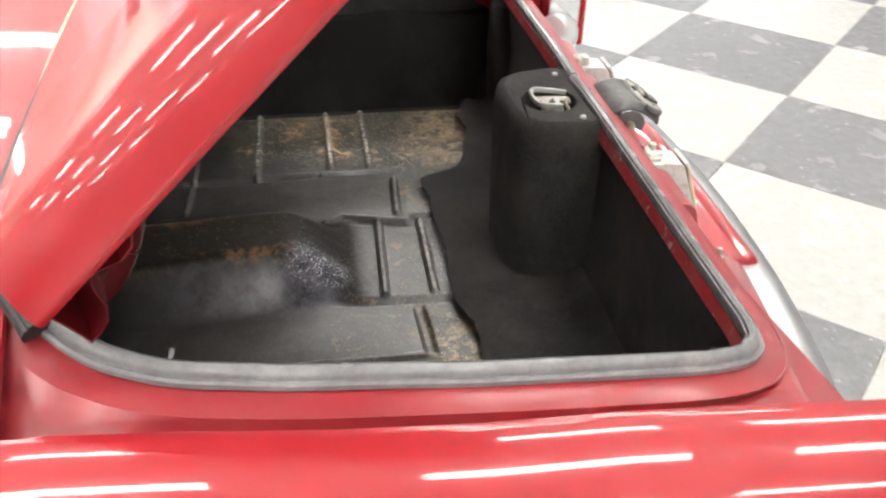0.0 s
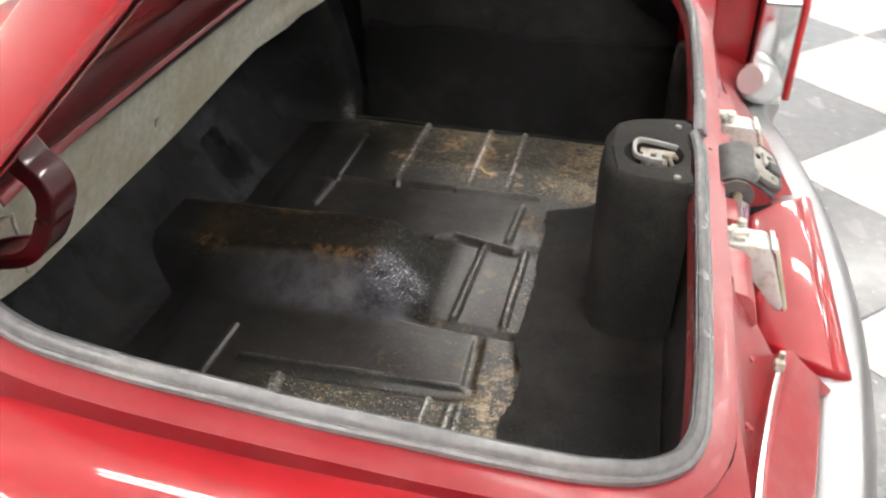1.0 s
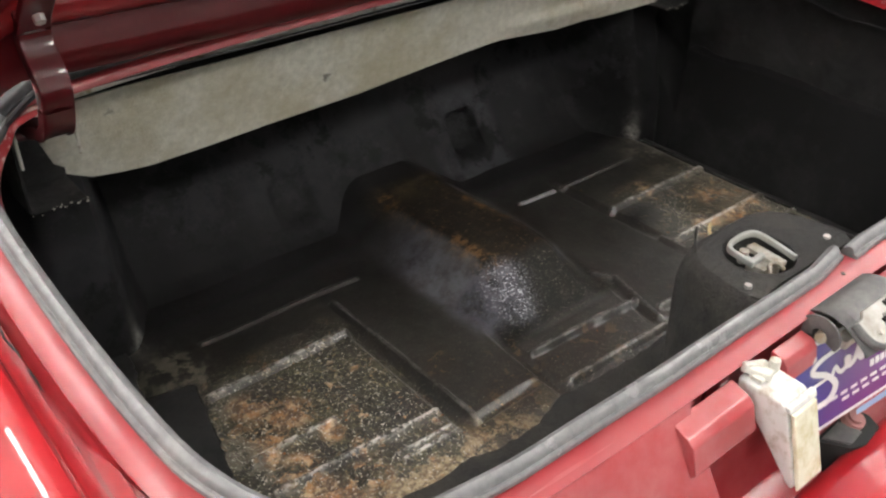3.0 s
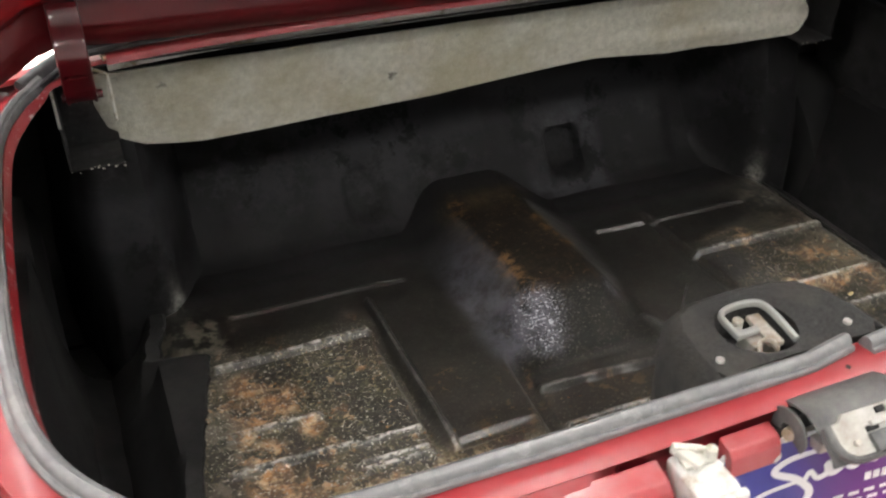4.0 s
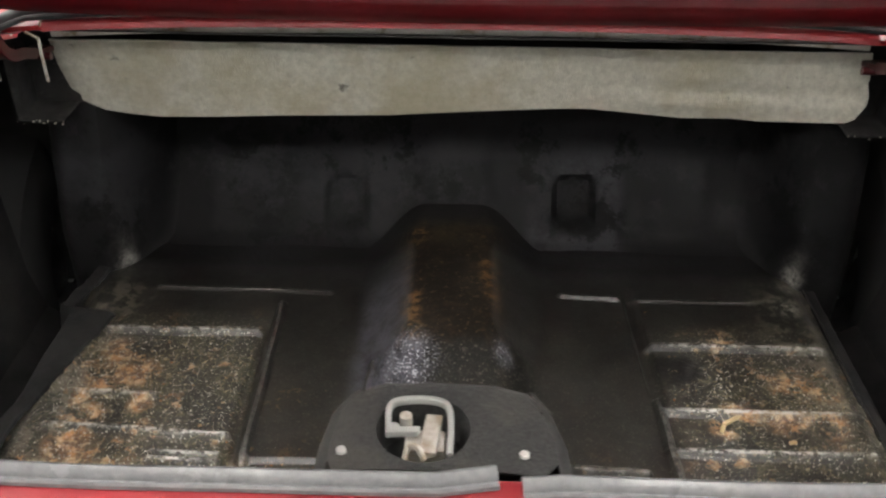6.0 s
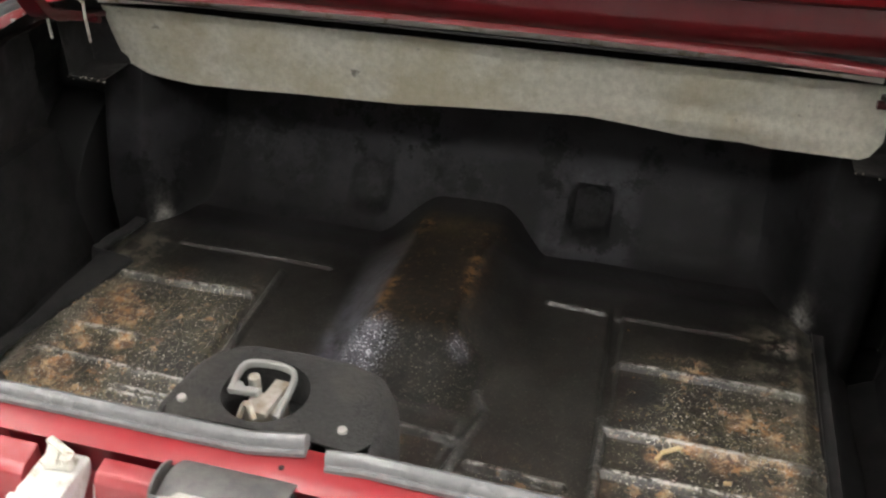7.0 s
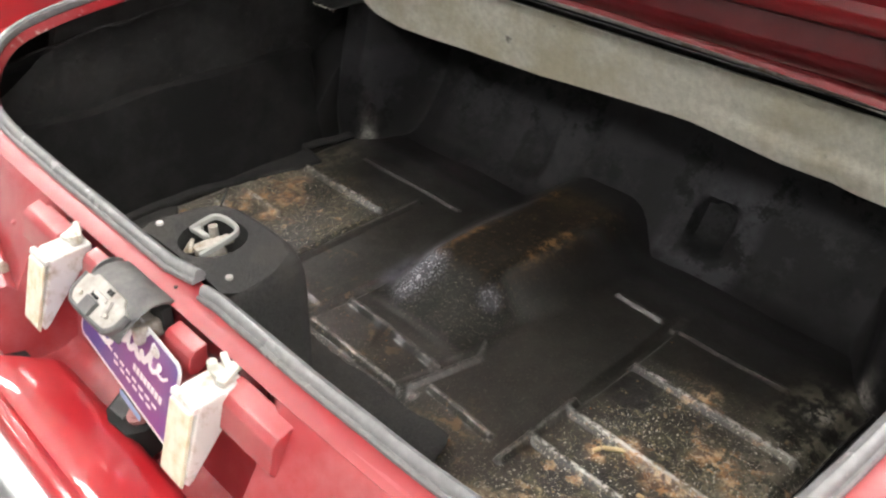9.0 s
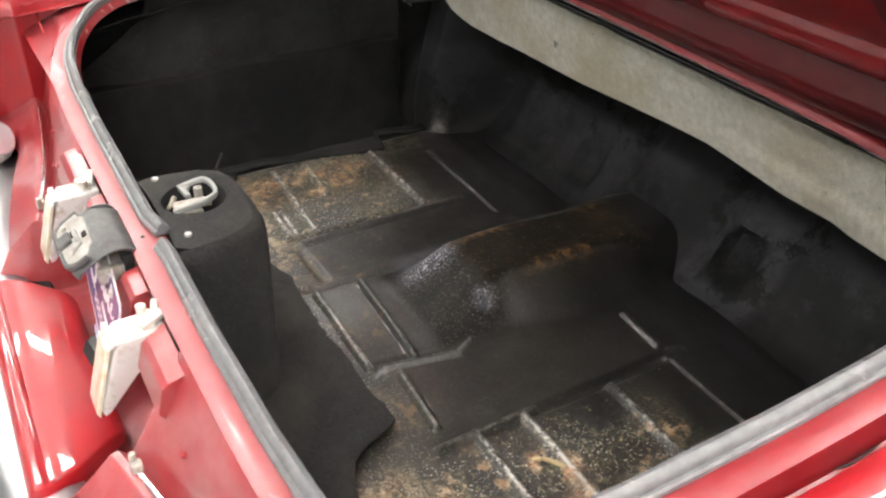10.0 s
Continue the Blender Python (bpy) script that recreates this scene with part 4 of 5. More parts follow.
# underside of the shelf, behind the felt
P("shelf_underside", sheet([[(x, y, z) for y, z in ((0.672, 0.846), (0.69, 0.838), (0.735, 0.829), (0.86, 0.822))] for x in (-0.7, -0.3, 0.0, 0.3, 0.72)], 0.002), WALL, car)

# ---- hanging felt flap ----
LOW = [(-0.584, 0.76), (-0.581, 0.729), (-0.56, 0.712), (-0.53, 0.698), (-0.491, 0.692), (-0.45, 0.688), (-0.358, 0.69), (-0.266, 0.694), (-0.181, 0.696), (-0.096, 0.698), (-0.027, 0.703), (0.034, 0.707), (0.12, 0.712), (0.164, 0.714), (0.199, 0.715), (0.252, 0.711), (0.342, 0.703), (0.456, 0.704), (0.543, 0.713), (0.581, 0.717), (0.592, 0.746)]


def low_edge(x):
    for (a, za), (b, zb) in zip(LOW[:-1], LOW[1:]):
        if x <= b:
            return za + (zb - za) * max(0, (x - a) / (b - a))
    return LOW[-1][1]


rows = []
for x in np.linspace(-0.584, 0.594, 110):
    lo, row = low_edge(x), []
    foot = 0.738 - 0.043 * min(max((x - 0.42) / 0.17, 0), 1)
    fold = step(0.15, 0.3, x)
    for k in range(13):
        v = k / 12
        z = 0.815 + (lo - 0.815) * v
        y = 0.72 + (foot - 0.72) * v + 0.004 * math.sin(9 * x) * v * (1 - v) + 0.003 * noise.noise(Vector((x * 10, v * 2, 2.0))) * (1 - v)
        # the fold on the right half: the hem is turned up and stands proud of a crease
        y += fold * (0.004 * step(0.45, 0.62, v) - 0.008 * step(0.62, 0.72, v) + 0.004 * step(0.8, 1.0, v))
        row.append((x, y, z))
    rows.append(row)
P("felt_flap", sheet(rows, 0.003), FELT, car, "stained grey-beige felt flap hanging under the shelf")

# cream painted edge of the front flange
edge_pts = smooth_path([(-0.56, 0.65, 0.852), (-0.45, 0.655, 0.8565), (-0.285, 0.657, 0.8605), (0.0, 0.659, 0.862), (0.255, 0.657, 0.8615), (0.45, 0.655, 0.857), (0.57, 0.65, 0.8525)], 8)
P("flange_edge", sweep([p + Vector((0, 0.03, -0.011)) for p in edge_pts], roundrect(0.004, 0.018, 0.0015, 2)), CREAM, car, "chipped cream painted edge strip")
P("front_flange", sheet([[p + Vector((0, dy, dz)) for dy, dz in ((0.0035, -0.003), (0.0045, 0.003), (0.008, 0.0075), (0.013, 0.0095), (0.018, 0.0085), (0.03, 0.006))] for p in edge_pts], 0.0015), JAMB, car, "red painted front flange of the opening")

# ---- black carpets ----
EDGE = [(-0.62, 0.262), (-0.52, 0.258), (-0.5, 0.225), (-0.36, 0.212), (-0.325, 0.217), (-0.27, 0.204), (-0.235, 0.201), (-0.2, 0.205), (-0.152, 0.222), (-0.1, 0.217), (-0.04, 0.215), (0.01, 0.213), (0.08, 0.219),
        (0.156, 0.215), (0.2, 0.222), (0.232, 0.222), (0.25, 0.17), (0.27, 0.142), (0.31, 0.128), (0.36, 0.115), (0.413, 0.101), (0.45, 0.104), (0.481, 0.112), (0.53, 0.09), (0.565, 0.08), (0.64, 0.09)]


def mat_edge(x):
    for (a, ya), (b, yb) in zip(EDGE[:-1], EDGE[1:]):
        if x <= b:
            return ya + (yb - ya) * max(0, (x - a) / (b - a)) + 0.004 * noise.noise(Vector((x * 60, 0, 0)))
    return EDGE[-1][1]


def drop(x):
    """The mat sinks into the wells at both sides."""
    return 0.10 * step(0.53, 0.63, -x) + 0.10 * step(0.56, 0.66, x)


rows = []
for x in np.linspace(-0.66, 0.67, 130):
    e, row = mat_edge(x), []
    for v in (0.02, 0.07, 0.14, 0.22, 0.32, 0.44, 0.56, 0.68, 0.78, 0.87, 0.94, 1.0):
        y = 0.008 + (e - 0.008) * v
        bump_up = 0.004 * noise.noise(Vector((x * 13, y * 13, 4.0))) + 0.006 * (1 - step(0.0, 0.35, abs(v - 0.86)))
        row.append((x, y, max(FLOOR + 0.012, pan_height(min(max(x, -0.52), 0.52), y) + 0.009) + bump_up + 0.02 * step(0.05, 0.0, y) - drop(x)))
    rows.append(row)
mat_ob = part("carpet_mat", sheet(rows, 0.005), CARPET)
mat_ob.location = (CX, 0, 0)
tagged(mat_ob, "black carpet mat with a ragged cut edge on the trunk floor", "carpet")

P("rear_lining", sheet([[(x, y + 0.006 * noise.noise(Vector((x * 8, z * 8, 1))), z) for y, z in ((-0.002, 0.684), (-0.008, 0.66), (-0.014, 0.58), (-0.01, 0.52), (-0.004, 0.46), (0.012, 0.438), (0.03, 0.434 - 0.1 * step(0.56, 0.66, abs(x))), (0.06, 0.434 - 0.1 * step(0.56, 0.66, abs(x))))] for x in np.linspace(-0.72, 0.72, 60)], 0.004), CARPET, car, "black carpet lining on the tail")

for s in (-1, 1):
    rows = []
    for y in np.linspace(0.0, 0.70, 140):
        rag = 0.005 * noise.noise(Vector((y * 30, 1, 0))) + 0.004 * noise.noise(Vector((y * 90, 5, 0)))
        e = 0.506 + (0.574 - y) * 0.22 + rag if s < 0 else 0.568 + 0.3 * rag
        if s < 0:
            e = min(e, 0.562) + 0.07 * step(0.566, 0.582, y)
        up = FLOOR + (0.006 if s < 0 else -0.012) + 0.003 * noise.noise(Vector((y * 14, 2, s)))
        sag = 0.012 * noise.noise(Vector((y * 7, 4, s)))
        line = [(e, up - 0.004), (e + 0.003, up), (e + 0.022, up + 0.001), (max(e + 0.026, 0.579), up - 0.004), (max(e + 0.03, 0.586), up - 0.02), (max(e + 0.034, 0.596), up - 0.045), (0.618, 0.36), (0.65 + sag, 0.325), (0.685 + sag, 0.345), (0.703 + sag, 0.42), (0.708 + 0.5 * sag, 0.5), (0.714, 0.585 + 0.6 * sag), (0.742, 0.589 + 0.6 * sag)]
        rows.append([(s * a, y, z) for a, z in line])
    well_mat = part("well_carpet", sheet(rows, 0.004), LINING)
    well_mat.location = (CX, 0, 0)
    tagged(well_mat, "black carpet sheet with a ragged edge lining the deep side well", "carpet")

# ---- latch cover, carpeted, with the latch in its top ----
def cover_outline(k):
    """Plan of the cover: straight against the tail, rounded into the trunk."""
    pts = [(-0.112, 0.006), (-0.111, 0.05), (-0.104, 0.095), (-0.088, 0.122), (-0.058, 0.135), (0.0, 0.137), (0.055, 0.135), (0.088, 0.124), (0.108, 0.098), (0.119, 0.055), (0.122, 0.006)]
    return [(0.004 + (x - 0.004) * k, 0.012 + (y - 0.012) * k) for x, y in pts]


rows = []
for z, k in ((0.425, 0.95), (0.44, 0.94), (0.47, 0.945), (0.52, 0.955), (0.58, 0.965), (0.64, 0.975), (0.675, 0.975), (0.693, 0.955), (0.703, 0.91), (0.707, 0.85)):
    rows.append([(x, y, z + (0.004 * noise.noise(Vector((x * 20, y * 20, z * 9))) if z < 0.69 else 0)) for x, y in cover_outline(k)])
cover = P("latch_cover", sheet(rows, 0.003), CARPET, car, "black carpet-covered latch tower")
hc = Vector((-0.014, 0.062, 0))


def cover_edge(a):
    """Where a ray from the hole's middle meets the top's outline."""
    loop_ = cover_outline(0.85)
    loop_ = loop_ + [(0.06, 0.012), (0.0, 0.012), (-0.06, 0.012)]
    d = Vector((math.cos(a), math.sin(a), 0))
    best = 0.1
    for (x0, y0), (x1, y1) in zip(loop_, loop_[1:] + loop_[:1]):
        e, w = Vector((x1 - x0, y1 - y0, 0)), Vector((x0, y0, 0)) - hc
        den = d.x * e.y - d.y * e.x
        if abs(den) > 1e-9:
            t = (w.x * e.y - w.y * e.x) / den
            u = (w.x * d.y - w.y * d.x) / den
            if t > 0 and -0.001 <= u <= 1.001:
                best = t
    return hc + d * best


ring_a = [2 * math.pi * i / 40 for i in range(40)]
outer_ring = [cover_edge(a) for a in ring_a]
hole = [hc + Vector((0.042 * math.cos(a), 0.041 * math.sin(a), 0)) for a in ring_a]
P("cover_top", sheet([[(p.x, p.y, 0.707) for p in outer_ring], [(0.5 * (p.x + q.x), 0.5 * (p.y + q.y), 0.7085) for p, q in zip(outer_ring, hole)], [(q.x, q.y, 0.7065) for q in hole], [(q.x, q.y, 0.70) for q in hole], [(hc.x + (q.x - hc.x) * 0.97, hc.y + (q.y - hc.y) * 0.97, 0.66) for q in hole]], 0.002, close=True), CARPET, cover)
P("cover_well", disc(0.046, 0.01, (-0.014, 0.062, 0.655), n=20), DARK, cover)
for x in (-0.083, 0.074):
    P("screw", disc(0.0045, 0.003, (x, 0.03, 0.7095), n=10), SCREW, cover, "bright round screw head")
P("thread", sweep(smooth_path([(-0.072, 0.108, 0.707), (-0.068, 0.114, 0.722), (-0.063, 0.118, 0.735)], 5), circle(0.0015, 6), up=(0, 1, 0)), CARPET, cover)

latch = P("latch", block((0.036, 0.026, 0.03), (-0.012, 0.055, 0.684), 0.003), ZINC, car, "dirty zinc trunk latch in the tower")
loop = smooth_path([(-0.044, 0.05, 0.709), (-0.0455, 0.076, 0.713), (-0.04, 0.086, 0.714), (-0.022, 0.0895, 0.7145), (-0.002, 0.088, 0.7145), (0.008, 0.08, 0.714), (0.0105, 0.06, 0.711), (0.01, 0.03, 0.706)], 5)
P("striker_loop", sweep(loop, roundrect(0.0055, 0.008, 0.002, 2)), STEEL, latch, "bent steel loop")
P("claw", prism([(-0.046, 0.05), (-0.018, 0.052), (-0.016, 0.06), (-0.034, 0.0585), (-0.037, 0.064), (-0.046, 0.063)], 0.705, 0.712, "z", 0.0018), STEEL, latch)
P("plate", prism([(-0.018, 0.034), (-0.002, 0.033), (0.003, 0.08), (-0.012, 0.081)], 0.7, 0.706, "z", 0.001), ZINC, latch, "cream-stained latch plate")
P("pivot", disc(0.006, 0.016, (-0.03, 0.072, 0.704), n=12), ZINC, latch)
P("spring", sweep(smooth_path([(-0.03, 0.03, 0.69), (-0.026, 0.04, 0.705), (-0.018, 0.036, 0.709), (-0.012, 0.03, 0.7)], 5), circle(0.003, 6)), ZINC, latch)

# ---- weatherstrip: two lengths that meet with a gap at the tail ----
SEAL = [(-0.0095, -0.003), (-0.0105, 0.003), (-0.0085, 0.0085), (-0.0065, 0.0092), (-0.0055, 0.0118), (-0.001, 0.014), (0.004, 0.0122), (0.0068, 0.0075), (0.0075, 0.004), (0.0105, 0.0042), (0.0125, 0.002), (0.0125, -0.003)]


def seal(points, name="weatherstrip"):
    wob = [Vector(p) + Vector((0, 0.0012 * noise.noise(Vector((i * 0.3, 0, 0))), 0.0018 * noise.noise(Vector((i * 0.25, 3, 0))))) for i, p in enumerate(points)]
    return P(name, sweep(wob, [(a * 0.88, b * 0.9) for a, b in SEAL]), RUBBER, car, "aged grey rubber weatherstrip")


gap0, gap1 = 0.051, 0.071
lower = RIM
front_n = 2 * 6 + 3
left_run = [p for p in lower[front_n:len(lower) // 2 + 4] if p.x < gap0 - 0.006]
left_run += [Vector((gap0 - 0.003, 0.006, 0.706)), Vector((gap0, 0.0065, 0.7062))]
right_run = [Vector((gap1, -0.001, 0.7)), Vector((gap1 + 0.004, -0.001, 0.7))] + [p for p in lower[len(lower) // 2 - 4:len(lower) - front_n] if p.x > gap1 + 0.01]
seal(left_run)
seal(right_run)
# front length of the seal, coloured darker than the sides
front_pts = smooth_path([(-0.66, 0.628, 0.838), (-0.60, 0.664, 0.858), (-0.56, 0.672, 0.863), (-0.45, 0.678, 0.868), (-0.285, 0.681, 0.8725), (0.0, 0.683, 0.875), (0.255, 0.681, 0.874), (0.45, 0.678, 0.8685), (0.57, 0.672, 0.863), (0.61, 0.66, 0.857), (0.67, 0.628, 0.838)], 6)
P("front_weatherstrip", sweep([p + Vector((0, 0.004, 0.003)) for p in front_pts], [(x * 1.35, z * 0.95) for x, z in SEAL]), DARK_RUBBER, car, "dark rubber weatherstrip along the front")

# ---- number plate under the hood, between its two lamps ----
plate_mid, plate_turn = Vector((-0.002, -0.072, 0.622)), Euler((radians(90 - 17), 0, radians(-5))).to_matrix()


def on_plate(outline, lo, hi, bevel=0.0):
    bm = prism(outline, lo, hi, "z", bevel)
    bmesh.ops.transform(bm, matrix=Matrix.Translation(plate_mid) @ plate_turn.to_4x4(), verts=bm.verts)
    return bm


plate = P("licence_plate", on_plate(roundrect(0.268, 0.108, 0.012), -0.0008, 0.0008), WHITE, car, "blue and purple dealer plate with white border and bars")
pl = part("plate_face", prism(roundrect(0.258, 0.099, 0.009), 0.0009, 0.0013, "z"), PLATE_BLUE, plate)
pl.matrix_basis = Matrix.Translation(plate_mid - Vector((0, 0, GROUND))) @ plate_turn.to_4x4()

# swirl and bars in place of the lettering
def plate_bit(name, bm, material):
    bmesh.ops.scale(bm, vec=(0.86, 0.69, 1), verts=bm.verts)
    ob = part(name, bm, material, plate)
    ob.matrix_basis = Matrix.Translation(plate_mid - Vector((0, 0, GROUND))) @ plate_turn.to_4x4()
    return ob


def ribbon(pts, w, z=0.0018):
    path = smooth_path([(x, y, z) for x, y in pts], 6)
    return sweep(path, [(-w / 2, -0.0004), (w / 2, -0.0004), (w / 2, 0.0004), (-w / 2, 0.0004)], scale=lambda t: 0.45 + 0.75 * math.sin(math.pi * min(1, 0.12 + 0.85 * t)))


plate_bit("swirl", ribbon([(-0.03, 0.048), (-0.07, 0.044), (-0.088, 0.03), (-0.06, 0.012), (-0.043, -0.012), (-0.058, -0.032), (-0.095, -0.03), (-0.118, -0.012), (-0.1, 0.002), (-0.055, 0.008)], 0.0085), WHITE)
STROKES = [(-0.05, 0.006), (-0.042, 0.018), (-0.034, 0.006), (-0.022, 0.008), (-0.014, 0.02), (-0.02, 0.022), (-0.016, 0.008), (-0.002, 0.014), (0.014, 0.046), (0.01, 0.05), (0.008, 0.016), (0.016, 0.01), (0.03, 0.024), (0.036, 0.014), (0.046, 0.014), (0.05, 0.028), (0.056, 0.016), (0.066, 0.026), (0.084, 0.056), (0.08, 0.06), (0.076, 0.026), (0.086, 0.018), (0.1, 0.03), (0.106, 0.038), (0.1, 0.04), (0.1, 0.026), (0.114, 0.024), (0.128, 0.036)]
plate_bit("swirl", ribbon(STROKES, 0.0085), WHITE)
plate_bit("bar", prism([(0.04, 0.062), (0.05, 0.058), (0.062, 0.064), (0.068, 0.074), (0.058, 0.071), (0.05, 0.074)], 0.0015, 0.002, "z"), WHITE)
for i in range(8):
    a = 0.03 + 0.0115 * i
    plate_bit("bar", prism([(a, -0.019), (a + 0.0085, -0.019), (a + 0.0095, -0.007), (a + 0.001, -0.007)], 0.0015, 0.002, "z"), WHITE)
for x0, x1, y0 in ((-0.075, 0.115, -0.038), (-0.03, 0.1, -0.05)):
    n = int((x1 - x0) / 0.02)
    for i in range(n):
        a = x0 + (x1 - x0) * i / n
        plate_bit("bar", prism([(a, y0), (a + 0.014, y0), (a + 0.0145, y0 + 0.005), (a + 0.0005, y0 + 0.005)], 0.0015, 0.0019, "z"), WHITE)
plate_bit("bar", prism(roundrect(0.07, 0.011, 0.003), 0.0015, 0.0019, "z"), PALE_BLUE).matrix_basis @= Matrix.Translation((0.03, -0.06, 0))
for x in (-0.089, 0.089):
    plate_bit("bolt", join(disc(0.006, 0.004, (x, 0.055, 0.003), n=6), disc(0.0095, 0.0012, (x, 0.055, 0.0018), n=14)), SCREW)

# ---- grey hood over the plate, with a worn face ----
hood_prof = [(-0.1, 0.68), (-0.098, 0.6845), (-0.091, 0.6895), (-0.08, 0.697), (-0.07, 0.7025), (-0.058, 0.7055), (-0.046, 0.704), (-0.036, 0.699), (-0.03, 0.69), (-0.029, 0.678)]
rows = []
for x in np.linspace(-0.05, 0.054, 14):
    k = step(0.85, 1.0, abs(x - 0.002) / 0.052)
    rows.append([(x, y + 0.004 * k, z - 0.006 * k) for y, z in hood_prof])
hood = P("plate_hood", sheet(rows, -0.0045), HOOD, car, "grey plastic hood above the plate")
end = [(-0.054, 0.016), (-0.053, -0.012), (-0.045, -0.026), (-0.03, -0.031), (0.03, -0.031), (0.045, -0.026), (0.053, -0.012), (0.054, 0.008), (0.04, 0.016), (0.034, 0.024), (-0.034, 0.026), (-0.04, 0.018)]
face_m = Matrix.Translation((0.002, -0.0875, 0.6985)) @ Euler((radians(30), 0, 0)).to_matrix().to_4x4() @ Matrix.Scale(0.95, 4, (1, 0, 0)) @ Matrix.Scale(0.74, 4, (0, 1, 0))


def on_hood(bm):
    bmesh.ops.transform(bm, matrix=face_m, verts=bm.verts)
    return bm


P("hood_face", on_hood(prism(end, -0.003, 0.0025, "z", 0.0018)), HOOD_FACE, hood, "pale worn face of the hood")
P("hood_lip", on_hood(sweep(smooth_path([(x, y, -0.001) for x, y in end[:8]], 4), circle(0.005, 8))), HOOD, hood)
# dark red strip painted as the shade in the hollow behind the lip
P("recess_shade", block((0.46, 0.005, 0.034), (0.0, -0.0275, 0.6735), 0.001), SHADED_RED, tail, "dark red strip for the shade behind the lip")
# near-black block standing for the shade between lip and hood
P("gap_shade", block((0.118, 0.012, 0.03), (-0.004, -0.0395, 0.676), 0.001), DARK, tail)
P("clamp", sweep(smooth_path([(-0.062, -0.05 - 0.016 * math.cos(a), 0.682 + 0.014 * math.sin(a)) for a in np.linspace(-0.6, 3.6, 9)], 3), roundrect(0.016, 0.003, 0.001, 2), up=(1, 0, 0)), HOOD, hood, "bent grey end of the hood")
P("bolt", disc(0.007, 0.012, (-0.06, -0.052, 0.679), (-1, -0.3, 0.2), 8), ZINC, hood)
P("tab", on_hood(block((0.024, 0.024, 0.006), (-0.006, -0.018, 0.0045), 0.001)), HOOD, hood)
P("tab", on_hood(block((0.03, 0.007, 0.006), (0.004, 0.004, 0.0045), 0.001)), HOOD_FACE, hood)
P("tab", on_hood(block((0.006, 0.026, 0.005), (0.024, -0.004, 0.0042), 0.001, Euler((0, 0, 0.25)).to_matrix())), HOOD_FACE, hood)
# near-black plugs stand for the unlit holes in the face
P("slot", on_hood(block((0.014, 0.007, 0.004), (-0.01, -0.001, 0.0026), 0.0005)), DARK, hood)
P("slot", on_hood(block((0.011, 0.008, 0.004), (0.008, 0.017, 0.0026), 0.0005)), DARK, hood)
for x in (-0.034, 0.03):
    P("screw", on_hood(disc(0.0038, 0.004, (x, -0.012, 0.004), n=10)), ZINC, hood, "rusty screw")
P("bracket", block((0.085, 0.03, 0.012), (0.004, -0.056, 0.665), 0.003), ZINC, hood, "dirty metal bracket under the hood")
P("bracket", block((0.012, 0.035, 0.022), (0.042, -0.06, 0.664), 0.004), ZINC, hood, "dirty metal bracket under the hood")

# ---- the two plate lamps ----
def plate_lamp(cx, s):
    side = [(-0.034, 0.682), (-0.084, 0.680), (-0.092, 0.672), (-0.118, 0.598), (-0.116, 0.586), (-0.108, 0.592), (-0.07, 0.634), (-0.036, 0.668)]
    ob = P("plate_lamp", prism(side, cx - 0.022, cx + 0.022, "x", 0.004), LAMP_SHELL, car, "whitish metal plate lamp with a yellowed lens")
    P("lens", prism([(-0.0935, 0.674), (-0.0995, 0.673), (-0.1245, 0.594), (-0.121, 0.586), (-0.1185, 0.592)], cx - 0.02, cx + 0.02, "x", 0.002), LAMP_LENS, ob, "yellowed ribbed lens")
    P("rim", prism([(-0.088, 0.6805), (-0.0945, 0.6805), (-0.097, 0.674), (-0.0915, 0.6745)], cx - 0.023, cx + 0.023, "x", 0.001), LAMP_SHELL, ob)
    top = [block((0.032, 0.014, 0.006), (cx, -0.05, 0.6845), 0.002), block((0.012, 0.03, 0.008), (cx + 0.008 * s, -0.046, 0.688), 0.002, Euler((0.1, 0.1, 0.4)).to_matrix()), block((0.03, 0.008, 0.008), (cx - 0.004, -0.04, 0.69), 0.002, Euler((0, 0.2, -0.3)).to_matrix()), disc(0.006, 0.012, (cx - 0.012 * s, -0.052, 0.69), n=10)]
    P("bracket", join(*top), CREAM, ob, "cream dirt-stained clip on top")
    return ob


plate_lamp(-0.163, -1)
plate_lamp(0.182, 1)

# raised pads and folded tabs on the tail's slope
for s in (-1, 1):
    xa, xb = sorted((s * 0.195, s * 0.291))
    P("pad", prism([(-0.0345, 0.684), (-0.056, 0.678), (-0.064, 0.671), (-0.072, 0.642), (-0.055, 0.62), (-0.036, 0.64)], xa, xb, "x", 0.002, 2), JAMB, tail)
    xa, xb = sorted((s * 0.072, s * 0.128))
    P("tab", prism([(-0.034, 0.684), (-0.05, 0.681), (-0.056, 0.674), (-0.06, 0.655), (-0.05, 0.65), (-0.036, 0.66)], xa, xb, "x", 0.002), JAMB, tail)
    for x, y, z in ((0.345, -0.0635, 0.6325), (0.46, -0.0515, 0.639), (0.57, -0.038, 0.652), (0.42, -0.0655, 0.5985)):
        P("rivet", disc(0.004, 0.004, (s * x, y, z), (0, -0.6, 0.8), 10), JAMB, tail)
    rail = smooth_path([(s * x, rail_y(x), 0.595) for x in (0.30, 0.36, 0.43, 0.5, 0.6, 0.68)], 6)
    P("trim_strip", sweep(rail, roundrect(0.006, 0.004, 0.0015, 2)), CHROME, tail, "thin bright trim strip")
    P("clip", join(block((0.012, 0.012, 0.012), (s * 0.302, -0.1045, 0.597), 0.002), disc(0.004, 0.014, (s * 0.296, -0.106, 0.604), n=8)), ZINC, tail, "small metal clip")
# near-black disc for the unlit hole in the lip
P("slot", disc(0.003, 0.003, (0.035, -0.016, 0.6975), n=8), DARK, tail)

